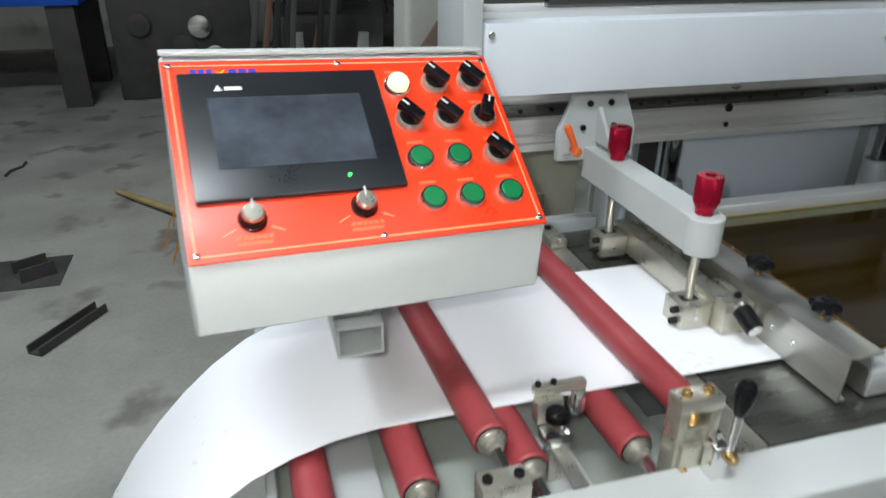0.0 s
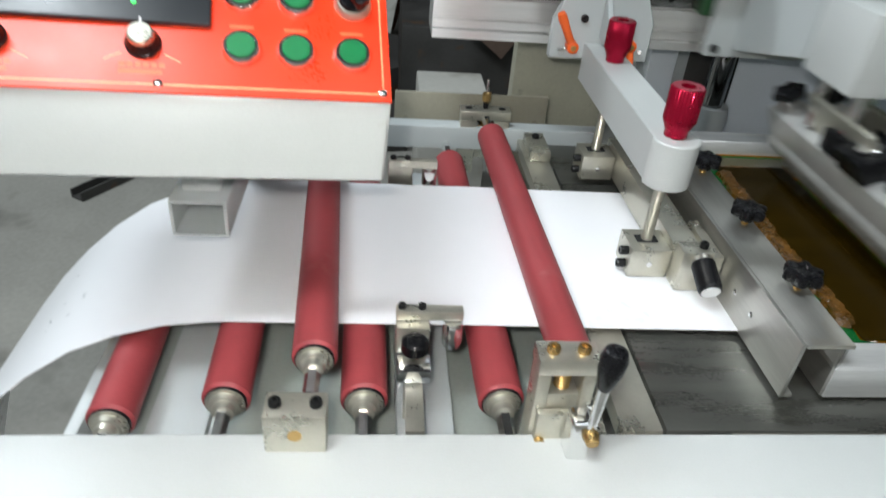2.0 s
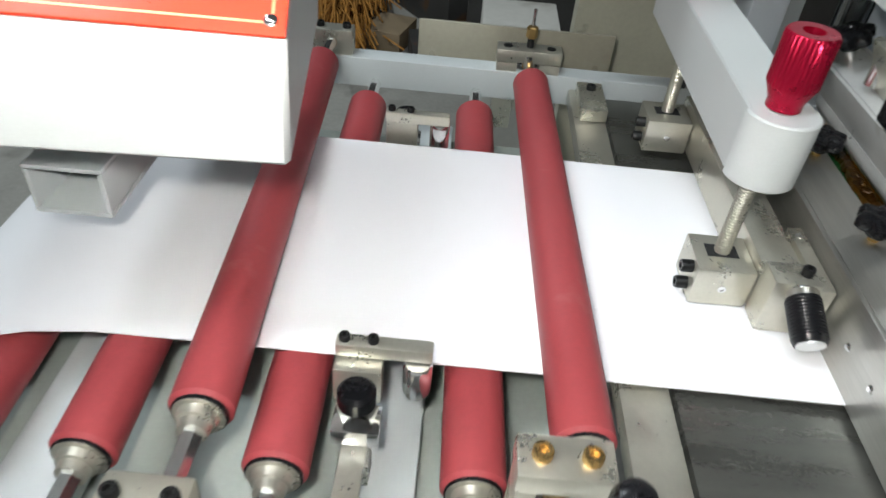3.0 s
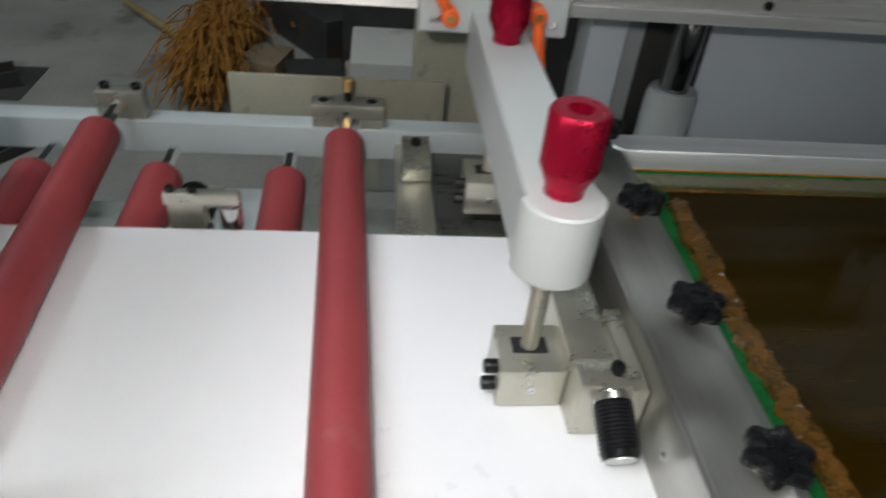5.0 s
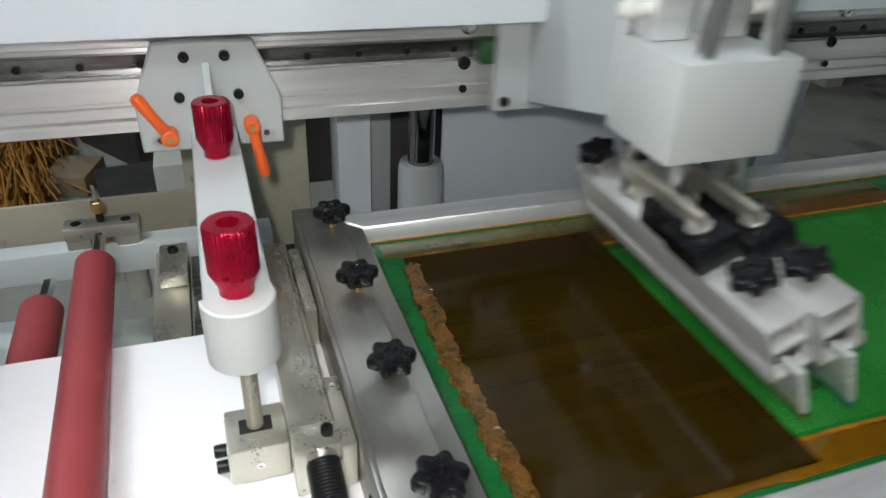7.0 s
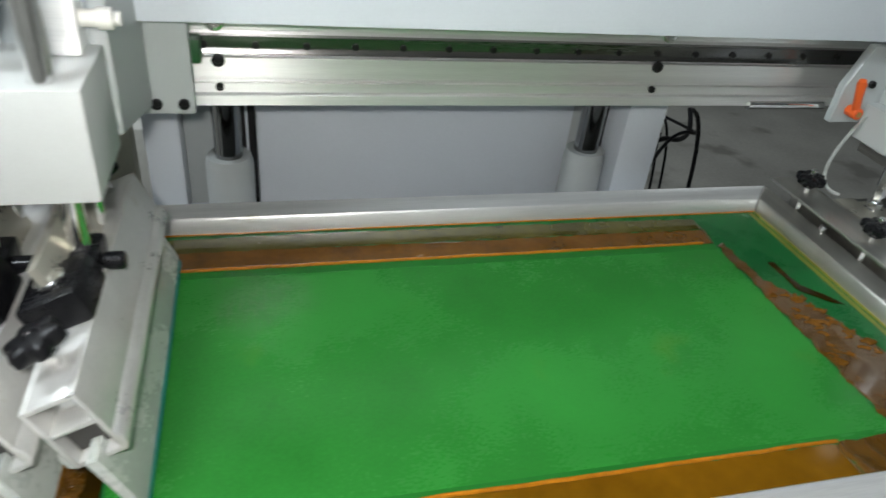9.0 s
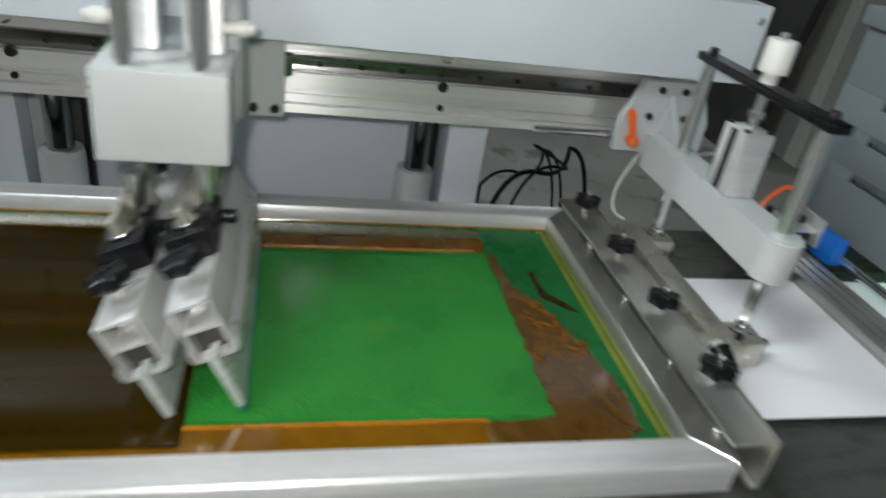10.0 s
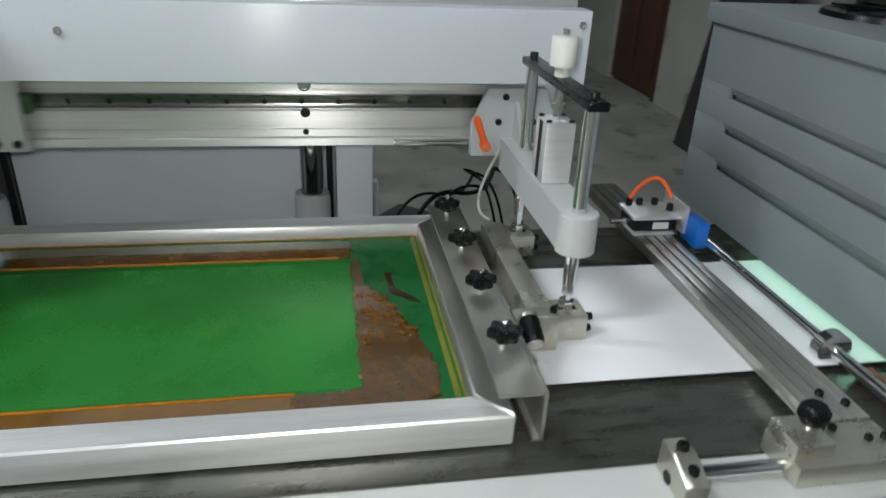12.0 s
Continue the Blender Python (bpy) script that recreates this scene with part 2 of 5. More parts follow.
def arc(a, b, c, n=14):
    """Points of a smooth bend from a to b, pulled towards c."""
    a, b, c = Vector(a), Vector(b), Vector(c)
    return [a * (1 - k / n) ** 2 + c * 2 * (k / n) * (1 - k / n) + b * (k / n) ** 2 for k in range(n + 1)]


def screw(at, way, r=0.0045, h=0.006):
    """A socket-head screw with its hollow."""
    at, way = Vector(at), Vector(way)
    b = lathe(at, at + way * h, [(0, r), (0.85, r), (1, r * 0.88), (1, r * 0.5), (0.4, r * 0.5)], 14)
    return b


# ---- hall ----
def structure(name, bm, material, label, category, smooth=False):
    return solo(name, bm, material, (0, 0, 0), label, category, kind="structure", smooth=smooth)


structure("floor", box(-6, 6.5, -4, 8, -0.1, 0, 0), CONCRETE, "stained grey concrete workshop floor", "floor")
structure("wall_north", box(-6.2, 6.7, 8, 8.2, 0, 4.2, 0), PLASTER, "stained off-white plaster workshop wall", "wall")
structure("wall_south", box(-6.2, 6.7, -4.2, -4, 0, 4.2, 0), PLASTER, "stained off-white plaster workshop wall", "wall")
structure("wall_west", box(-6.2, -6, -4, 8, 0, 4.2, 0), PLASTER, "stained off-white plaster workshop wall", "wall")
structure("wall_east", box(6.5, 6.7, -4, 8, 0, 4.2, 0), PLASTER, "stained off-white plaster workshop wall", "wall")
structure("ceiling", box(-6.2, 6.7, -4.2, 8.2, 4.2, 4.35, 0), OLD_STEEL, "dark workshop ceiling", "ceiling")
# partition with the brown door
structure("wall_partition", box(3.66, 3.8, 2.6, 4.52, 0, 3.0, 0), PLASTER, "whitewashed partition wall with dirt near the floor", "wall")
door = thing("door_1", (3.7, 5.1, 0), "old brown panelled wooden door, shut", "door", kind="structure")
part("leaf", box(3.70, 3.75, 4.6, 5.6, 0.02, 2.05, 0.004), WOOD, door)
for z0, z1 in ((0.18, 0.85), (1.0, 1.9)):
    for y0 in (4.7, 5.14):
        part("panel", box(3.682, 3.701, y0, y0 + 0.36, z0, z1, 0.012), WOOD, door)
part("frame", box(3.66, 3.78, 4.521, 4.599, 0, 2.15, 0.006), WOOD, door)
structure("wall_partition_far", box(3.66, 3.8, 5.601, 8.0, 0, 3.0, 0), PLASTER, "whitewashed partition wall beyond the door", "wall")
board = box(-0.03, 0.03, -0.35, 0.35, 0, 1.5, 0.004)
bmesh.ops.transform(board, matrix=pose(3.3, 3.0, 0, 0, 8, 0), verts=board.verts)
solo("leaning_board", board, OLD_STEEL, (3.3, 3.0, 0), "dark board leaning against the partition wall", "board")

# ---- machine base ----
BEAM_Z = 0.872
base = thing("machine_base", (0.3, 0, 0), "light grey painted steel base of a flat screen printing press", "machine base")
part("front_beam", box(-1.0, 2.3, -0.63, -0.5555, BEAM_Z - 0.075, BEAM_Z, 0.004, 3), PAINT_WHITE, base, "off-white painted front beam")
part("front_panel", box(-0.72, 2.3, -0.624, -0.57, 0.08, BEAM_Z - 0.078, 0.003), PAINT, base)
part("rear_beam", box(-0.70, -0.06, 0.085, 0.115, 0.845, 0.885, 0.003), PAINT, base)
part("rear_panel", box(0.08, 0.93, 0.36, 0.39, 0.08, 0.86, 0.003), PAINT, base)
part("tray", box(-0.72, -0.2, -0.555, 0.083, 0.765, 0.775, 0.002), TRAY, base, "grey painted tray under the rollers")
for x in (-0.63, -0.38):
    part("cross_bar", box(x - 0.03, x + 0.03, -0.5545, 0.082, 0.777, 0.80, 0.003), PAINT, base)
part("side_plate", box(-0.735, -0.722, -0.535, 0.083, 0.62, 0.80, 0.002), PAINT, base)
for x, y in ((-0.66, -0.5), (-0.66, 0.3), (2.2, -0.5), (2.2, 0.3)):
    part("foot", cyl((x, y, 0), (x, y, 0.08), 0.035, 20, 0.004), BLACK, base)
for x in (0.91, 0.2, 1.45, 1.85):
    part("screw", screw((x, -0.588, BEAM_Z), (0, 0, 1), 0.003, 0.002), BLACK_OX, base)

table = thing("print_table", (0.6, -0.2, 0.86), "dark oily steel print table plate", "print table")
part("top", box(-0.163, 1.62, -0.5525, 0.06, 0.856, 0.872, 0.0015), STEEL, table)
part("edge_strip", box(-0.205, -0.166, -0.5525, 0.08, 0.852, 0.8715, 0.002), NICKEL, table, "stained alloy edge strip")
part("front_edge", box(-0.1, 1.62, -0.5545, -0.5528, 0.8545, 0.869, 0), TABLE_EDGE, table)
part("rear_plate", box(0.06, 0.93, 0.062, 0.358, 0.742, 0.752, 0.002), PAINT_BLUE, table, "blue-grey painted plate behind the screen")

# ---- white web ----
def web():
    b = bmesh.new()
    line = [(1.75, 0.8815), (1.36, 0.8815), (1.0, 0.8815), (0.5, 0.8815), (0.0, 0.8815), (-0.2, 0.8825), (-0.319, 0.884), (-0.446, 0.884), (-0.568, 0.884), (-0.60, 0.8835), (-0.65, 0.877), (-0.70, 0.862), (-0.748, 0.84), (-0.80, 0.803), (-0.845, 0.762), (-0.89, 0.713), (-0.933, 0.658), (-0.975, 0.592), (-1.02, 0.5), (-1.065, 0.37), (-1.10, 0.24), (-1.14, 0.1), (-1.19, 0.03), (-1.27, 0.004), (-1.5, 0.003)]
    rows = []
    for i, (x, z) in enumerate(line):
        nx, nz = line[min(i + 1, len(line) - 1)][0] - line[max(i - 1, 0)][0], line[min(i + 1, len(line) - 1)][1] - line[max(i - 1, 0)][1]
        n = Vector((nz, -nx)).normalized() * 0.0006
        rows.append([[b.verts.new((x + s * n.x, y, z + s * n.y)) for y in (-0.42, -0.118)] for s in (1, -1)])
    for ra, rb in zip(rows, rows[1:]):
        b.faces.new((ra[0][0], rb[0][0], rb[0][1], ra[0][1]))
        b.faces.new((ra[1][1], rb[1][1], rb[1][0], ra[1][0]))
        b.faces.new((ra[0][0], ra[1][0], rb[1][0], rb[0][0]))
        b.faces.new((ra[0][1], rb[0][1], rb[1][1], ra[1][1]))
    return b


solo("white_web", web(), PAPER, (0.3, -0.27, 0.88), "glossy white plastic web running over rollers and under the screen", "plastic web")

# ---- rollers ----
def roller(xn, xf, z, y0, y1, r, label):
    """A roller whose near end lies at xn and whose far end at xf."""
    o = thing("roller", ((xn + xf) / 2, (y0 + y1) / 2, z), label, "roller", "rubber rollers")
    part("sleeve", cyl((xn, y0, z), (xf, y1, z), r, 40, 0.003), RUBBER, o, "dusty red rubber sleeve")
    for x, y, s in ((xn, y0, -1), (xf, y1, 1)):
        part("bearing", lathe((x, y, z), (x, y + s * 0.016, z), [(0, r * 0.82), (0.2, r * 0.82), (0.2, r * 0.66), (0.55, r * 0.6), (0.6, r * 0.5), (1, r * 0.46)], 24), NICKEL, o)
        part("seal", cyl((x, y - s * 0.001, z), (x, y + s * 0.0022, z), r * 0.87, 24), BLACK, o, "black rubber seal")
        part("shaft", cyl((x, y + s * 0.015, z), (x, y + s * 0.062, z), r * 0.34, 6, 0.001), CHROME, o, "bright hexagonal shaft end")
    return o


for xn, xf, z in ((-0.311, -0.325, 0.861), (-0.443, -0.456, 0.861), (-0.571, -0.585, 0.861), (-0.68, -0.695, 0.832)):
    roller(xn, xf, z, -0.508, 0.004, 0.0225, "dusty red rubber roller with steel bearings under the white web")
roller(-0.489, -0.515, 0.905, -0.497, 0.02, 0.021, "dusty red rubber press roller lying on the white web")
roller(-0.245, -0.262, 0.905, -0.497, 0.015, 0.021, "red rubber press roller lying on the white web")


def low_block(x, y0, y1, z0, z1):
    o = thing("bearing_block", (x, (y0 + y1) / 2, z0), "small nickel bearing block with two black screws", "bearing block", "bearing blocks")
    part("body", box(x - 0.026, x + 0.026, y0, y1, z0, z1, 0.002), NICKEL, o)
    part("pin", cyl((x, y0 - 0.001, (z0 + z1) / 2), (x, y0 + 0.003, (z0 + z1) / 2), 0.006, 16), BRASS, o)
    for s in (-0.017, 0.017):
        part("screw", screw((x + s, (y0 + y1) / 2, z1), (0, 0, 1), 0.0055, 0.006), BLACK_OX, o)


low_block(-0.499, -0.577, -0.547, BEAM_Z, 0.914)
low_block(-0.515, 0.088, 0.112, 0.885, 0.918)


def tall_block(x, yc, top, lever):
    o = thing("bearing_block", (x, yc, 0.8), "tall nickel bearing block" + (" with a black ball lever" if lever else " with a brass adjuster"), "bearing block", "bearing blocks")
    half = 0.026 if lever else 0.041
    for s in (-1, 1):
        part("cheek", box(min(x + s * 0.014, x + s * half), max(x + s * 0.014, x + s * half), yc - 0.013, yc + 0.013, 0.801, top - 0.017, 0.002), NICKEL, o)
        part("screw", screw((x + s * 0.0135 if lever else x + s * 0.028, yc, top), (0, 0, 1), 0.006, 0.006 if lever else 0.001), BRASS if lever else BLACK_OX, o, "rusty screw" if lever else "")
    part("top_plate", box(x - half - 0.001, x + half + 0.001, yc - 0.014, yc + 0.014, top - 0.0165, top, 0.002), NICKEL, o)
    part("slider", box(x - 0.0135, x + 0.0135, yc - 0.011, yc + 0.011, top - 0.085, top - 0.04, 0.001), NICKEL, o)
    part("spring", lathe((x, yc, top - 0.04), (x, yc, top - 0.017), [(k / 12, 0.006 + 0.0015 * (k % 2)) for k in range(13)], 14), BRASS, o, "brown spring")
    part("slot_back", box(x - 0.0138, x + 0.0138, yc + 0.0105, yc + 0.0125, top - 0.04, top - 0.017, 0), DARK, o, "dark slot")
    if lever:
        part("face_plate", box(x - 0.022, x + 0.008, yc - 0.021, yc - 0.0135, top - 0.095, top - 0.055, 0.002), NICKEL, o)
        part("screw", screw((x - 0.017, yc - 0.021, top - 0.088), (0, -1, 0), 0.005, 0.004), BRASS, o)
        part("foot", box(x + 0.0265, x + 0.05, yc - 0.012, yc + 0.012, 0.801, 0.868, 0.002), NICKEL, o)
        part("cam", box(x + 0.002, x + 0.022, yc - 0.045, yc - 0.0215, top - 0.088, top - 0.042, 0.005, 3), CHROME, o, "bright cam")
        part("pivot", lathe((x + 0.018, yc - 0.04, 0.906), (x + 0.018, yc - 0.055, 0.904), [(0, 0.0055), (0.5, 0.0075), (1, 0.0055)], 18), BRASS, o, "brass pivot end")
        part("lever_arm", lathe((x + 0.018, yc - 0.044, 0.908), (x + 0.0195, yc - 0.044, 0.965), [(0, 0.004), (0.6, 0.005), (1, 0.0055)], 14), CHROME, o)
        part("ball", lathe((x + 0.0195, yc - 0.044, 0.957), (x + 0.0215, yc - 0.044, 1.002), [(0, 0.005), (0.1, 0.007), (0.45, 0.0105), (0.75, 0.0115), (0.92, 0.009), (1, 0.0035)], 26), BLACK, o, "black ball knob")
    else:
        part("adjuster", cyl((x, yc, top), (x, yc, top + 0.013), 0.0045, 14, 0.001), BLACK_OX, o)
        part("nut", cyl((x, yc, top + 0.013), (x, yc, top + 0.028), 0.0072, 6, 0.001), BRASS, o, "brass nut")
        part("pin", cyl((x, yc, top + 0.028), (x, yc, top + 0.05), 0.0022, 10), CHROME, o)


tall_block(-0.269, -0.541, 0.958, True)
tall_block(-0.261, 0.1, 0.914, False)


def web_guide(x, y, s):
    o = thing("web_guide", (x, y, 0.8), "steel web edge guide with a black knob and a small roller", "web guide", "web edge guides")
    part("bar", box(x - 0.036, x + 0.032, y - 0.006, y + 0.006, 0.905, 0.917, 0.002), NICKEL, o, "bronze-toned bar")
    part("upright", box(x - 0.036, x - 0.002, y - 0.008 - 0.01 * s, y + 0.008 - 0.01 * s, 0.872, 0.9045, 0.002), NICKEL, o)
    for dx in (-0.03, -0.01):
        part("screw", screw((x + dx, y, 0.917), (0, 0, 1), 0.004, 0.005), BLACK_OX, o)
    part("pin_roller", lathe((x + 0.022, y - s * 0.004, 0.904), (x + 0.022, y - s * 0.004, 0.872), [(0, 0.009), (0.1, 0.0105), (0.85, 0.0105), (0.9, 0.0085), (1, 0.0085)], 20), CHROME, o)
    yk = y - s * 0.03
    part("knob", cyl((x - 0.017, yk, 0.885), (x - 0.017, yk, 0.902), 0.0135, 22, 0.003), BLACK, o, "black round knob")
    part("foot", box(x - 0.034, x + 0.0, yk - 0.014, yk + 0.012, 0.856, 0.8715, 0.002), CHROME, o)
    part("strip", box(x - 0.026, x - 0.008, min(yk, yk - s * 0.075), max(yk, yk - s * 0.075), 0.850, 0.8555, 0.001), NICKEL, o)
    part("post", box(x - 0.026, x - 0.008, yk - 0.01, yk + 0.01, 0.8005, 0.8495, 0.001), NICKEL, o)


web_guide(-0.378, -0.434, 1)
web_guide(-0.385, -0.104, -1)


def slotted_bracket(x, y):
    o = thing("slotted_bracket", (x, y, 0.84), "small nickel slide bracket with black screws behind the web", "bracket", "slide brackets")
    part("body", box(x - 0.02, x + 0.012, y - 0.035, y + 0.04, 0.872, 0.888, 0.002), NICKEL, o)
    part("screw", screw((x - 0.004, y + 0.02, 0.888), (0, 0, 1), 0.006, 0.006), BLACK_OX, o)


slotted_bracket(-0.178, 0.03)

# tan plate and cables behind the rollers
rp = thing("sheet_metal_guard", (-0.27, 0.17, 0.8), "dusty beige sheet metal guard behind the rollers", "guard")
part("plate", box(-0.41, -0.14, 0.166, 0.172, 0.84, 0.912, 0.002), mat("beige_paint", (0.34, 0.32, 0.25), 0.5, var=0.15), rp)
for x in (-0.39, -0.16):
    part("stud", cyl((x, 0.116, 0.865), (x, 0.166, 0.865), 0.004, 12), CHROME, rp)

# ---- control panel box, turned a little towards the operator ----
PW, PH = 0.345, 0.22
SLOPE = math.atan2(0.1235, 0.1635)
panel_box = thing("control_panel", (-0.596, -0.478, 1.082), "grey control box with an orange-red sloping operator panel", "control panel")
TURN = pose(-0.6002, -0.4782, 1.0771, 1.23, 2.69, 7.14)


def turned(bm):
    bmesh.ops.transform(bm, matrix=TURN, verts=bm.verts)
    return bm


def on_panel(bm):
    """From panel metres (right, down the slope from the top edge, out) to the world."""
    m = TURN @ Matrix.Translation((-0.165, 0.168, 0.1995)) @ Matrix(((1, 0, 0, 0), (0, -math.cos(SLOPE), -math.sin(SLOPE), 0), (0, -math.sin(SLOPE), math.cos(SLOPE), 0), (0, 0, 0, 1)))
    bmesh.ops.transform(bm, matrix=m, verts=bm.verts)
    return bm


side = [(0, 0), (0, 0.0705), (0.178, 0.205), (0.19, 0.209), (0.19, 0.0)]
part("housing", turned(prism(side, "x", -0.172, 0.172, 0.003)), PAINT_WHITE, panel_box, "pale grey painted steel housing")
part("rear_lip", turned(box(-0.172, 0.172, 0.178, 0.1915, 0.2095, 0.214, 0.0015)), PAINT_WHITE, panel_box)
plate = part("face_plate", on_panel(box(-0.007, 0.337, -0.007, 0.212, 0.0005, 0.003, 0.001)), PANEL, panel_box, "glossy orange-red panel with a pale border line")
for x0, x1, y0, y1 in ((-0.001, 0.331, -0.0012, 0), (-0.001, 0.331, 0.205, 0.2062), (-0.0012, 0, 0, 0.205), (0.33, 0.3312, 0, 0.205)):
    part("border_line", on_panel(box(x0, x1, y0, y1, 0.003, 0.0032, 0)), PANEL_LINE, plate)
for x, y in ((0, 0), (0.165, 0), (0.33, 0), (0, 0.205), (0.165, 0.205), (0.33, 0.205)):
    part("screw", on_panel(lathe((x, y, 0.003), (x, y, 0.0052), [(0, 0.0035), (0.6, 0.0033), (1, 0.002)], 16)), CHROME, plate)
hmi = part("touch_screen", on_panel(box(0.005, 0.201, 0.0132, 0.1565, 0.003, 0.0095, 0.003)), HMI_BEZEL, panel_box, "black touch screen unit, switched off and grey")
part("display", on_panel(box(0.0298, 0.1768, 0.0444, 0.1245, 0.0096, 0.0100, 0.0)), LCD, hmi, "grey smeared display glass")
part("led", on_panel(cyl((0.1458, 0.1403, 0.0095), (0.1458, 0.1403, 0.0105), 0.0018, 12)), LED, hmi, "lit green status light")
part("maker_mark", on_panel(prism([(0.037, 0.036), (0.041, 0.029), (0.045, 0.036)], "z", 0.0096, 0.0098, 0)), WHITE_PRINT, hmi, "small pale triangle mark")
part("maker_bar", on_panel(box(0.047, 0.063, 0.0312, 0.0355, 0.0096, 0.0098, 0)), WHITE_PRINT, hmi)
for k in range(3):
    part("brand_bar", on_panel(box(0.0186 + k * 0.0075, 0.0245 + k * 0.0075, 0.004, 0.0125, 0.003, 0.0032, 0)), BLUE_PRINT, plate, "blue printed brand mark")
part("brand_mark", on_panel(prism([(0.042, 0.0045), (0.046, 0.009), (0.052, 0.0035), (0.047, 0.0125)], "z", 0.003, 0.0032, 0)), YELLOW_PRINT, plate, "yellow printed brand mark")
for k in range(3):
    part("brand_bar", on_panel(box(0.0545 + k * 0.0095, 0.062 + k * 0.0095, 0.004, 0.0125, 0.003, 0.0032, 0)), BLUE_PRINT, plate)


def ring(x, y):
    return on_panel(lathe((x, y, 0.003), (x, y, 0.0095), [(0, 0.015), (0.5, 0.015), (1, 0.0128), (1, 0.0112), (0.8, 0.0112)], 30))


for x, y in ((0.2229, 0.1241), (0.2646, 0.125), (0.2231, 0.1721), (0.264, 0.1726), (0.3073, 0.1725)):
    o = part("push_button", on_panel(lathe((x, y, 0.003), (x, y, 0.0125), [(0, 0.0108), (0.72, 0.0108), (0.8, 0.010)], 26)), GREEN_BTN, panel_box, "green push button")
    part("bezel", ring(x, y), CHROME, o, "bright chrome bezel")
lamp = part("indicator", on_panel(lathe((0.2221, 0.0329, 0.003), (0.2221, 0.0329, 0.0165), [(0, 0.0112), (0.75, 0.0112), (1, 0.0085)], 26)), LAMP_ON, panel_box, "lit warm white indicator lamp")
part("bezel", ring(0.2221, 0.0329), CHROME, lamp, "chrome bezel")
for i, (x, y) in enumerate(((0.2655, 0.0296), (0.3071, 0.0292), (0.2243, 0.0762), (0.2665, 0.0769), (0.3079, 0.0766), (0.309, 0.1246))):
    o = part("selector_switch", on_panel(lathe((x, y, 0.003), (x, y, 0.0125), [(0, 0.0116), (0.85, 0.0116), (1, 0.0105)], 26)), BLACK, panel_box, "black selector switch")
    part("bezel", ring(x, y), NICKEL, o, "bright chrome bezel")
    turn = radians(-38 if i != 4 else 25)
    g = box(-0.0065, 0.0065, -0.0155, 0.0125, 0.0126, 0.0225, 0.0022)
    bmesh.ops.transform(g, matrix=Matrix.Translation((x, y, 0)) @ Matrix.Rotation(turn, 4, "Z"), verts=g.verts)
    grip = part("grip", on_panel(g), BLACK, o)
    g = box(-0.0009, 0.0009, -0.0145, -0.006, 0.0225, 0.0228, 0)
    bmesh.ops.transform(g, matrix=Matrix.Translation((x, y, 0)) @ Matrix.Rotation(turn, 4, "Z"), verts=g.verts)
    part("pointer", on_panel(g), WHITE_PRINT, o, "white pointer line")
for x, y in ((0.0508, 0.1743), (0.1533, 0.1721)):
    o = part("speed_knob", on_panel(lathe((x, y, 0.003), (x, y, 0.0135), [(0, 0.0128), (0.25, 0.0128)] + [(0.3 + 0.05 * k, 0.0118 - 0.0002 * k) for k in range(13)] + [(1, 0.0095)], 26)), BLACK, panel_box, "black fluted speed knob with a metal cap")
    part("cap", on_panel(lathe((x, y, 0.0135), (x, y, 0.0185), [(0, 0.0095), (0.8, 0.0092), (1, 0.008)], 24)), NICKEL, o, "brushed metal cap")
    for k in (-1, 1):
        g = box(0.017, 0.03, -0.0004, 0.0004, 0.003, 0.0032, 0)
        bmesh.ops.transform(g, matrix=Matrix.Translation((x, y, 0)) @ Matrix.Rotation(radians(90 - k * 62), 4, "Z"), verts=g.verts)
        part("scale_line", on_panel(g), PANEL_LINE, plate)
    part("pointer", on_panel(box(x - 0.0007, x + 0.0007, y - 0.0125, y - 0.003, 0.0186, 0.0188, 0)), WHITE_PRINT, o, "white pointer line")
    for row, (n, wdt) in enumerate(((6, 0.0042), (1, 0.03))):
        for k in range(n):
            xx = x - 0.016 + k * 0.0055
            part("caption_bar", on_panel(box(xx, xx + wdt, y + 0.0155 + row * 0.006, y + 0.0195 + row * 0.0055, 0.003, 0.0032, 0)), CAPTION, plate)
for x, y in ((0.2229, 0.1241), (0.2646, 0.125), (0.2231, 0.1721), (0.264, 0.1726), (0.3073, 0.1725), (0.2221, 0.0329), (0.2655, 0.0296), (0.3071, 0.0292), (0.2243, 0.0762), (0.2665, 0.0769), (0.3079, 0.0766), (0.309, 0.1246)):
    part("caption_bar", on_panel(box(x - 0.009, x + 0.009, y - 0.0215, y - 0.0185, 0.003, 0.0032, 0)), CAPTION, plate)

bracket = thing("panel_bracket", (-0.61, -0.1, 0.8), "grey square steel tube bracket carrying the control box", "bracket")
for x0, x1, z0, z1 in ((-0.637, -0.582, 0.9600, 0.9635), (-0.637, -0.582, 0.9965, 1.0), (-0.637, -0.6335, 0.9637, 0.9963), (-0.5855, -0.582, 0.9637, 0.9963)):
    part("tube_wall", box(x0, x1, -0.38, -0.075, z0, z1, 0.001), PAINT, bracket)
part("stub", box(-0.628, -0.591, -0.36, -0.28, 1.0002, 1.0755, 0.003), PAINT_WHITE, bracket)
part("post", box(-0.637, -0.603, -0.11, -0.078, 0.8005, 0.9598, 0.003), PAINT, bracket)

# ---- printing screen ----
XL, XR, YF, YB = 0.044, 0.967, -0.476, 0.0
BW, ZT, ZM = 0.04, 0.917, 0.8935
screen = thing("printing_screen", (0.5, -0.24, 0.89), "aluminium screen printing frame with green emulsion mesh", "printing screen")


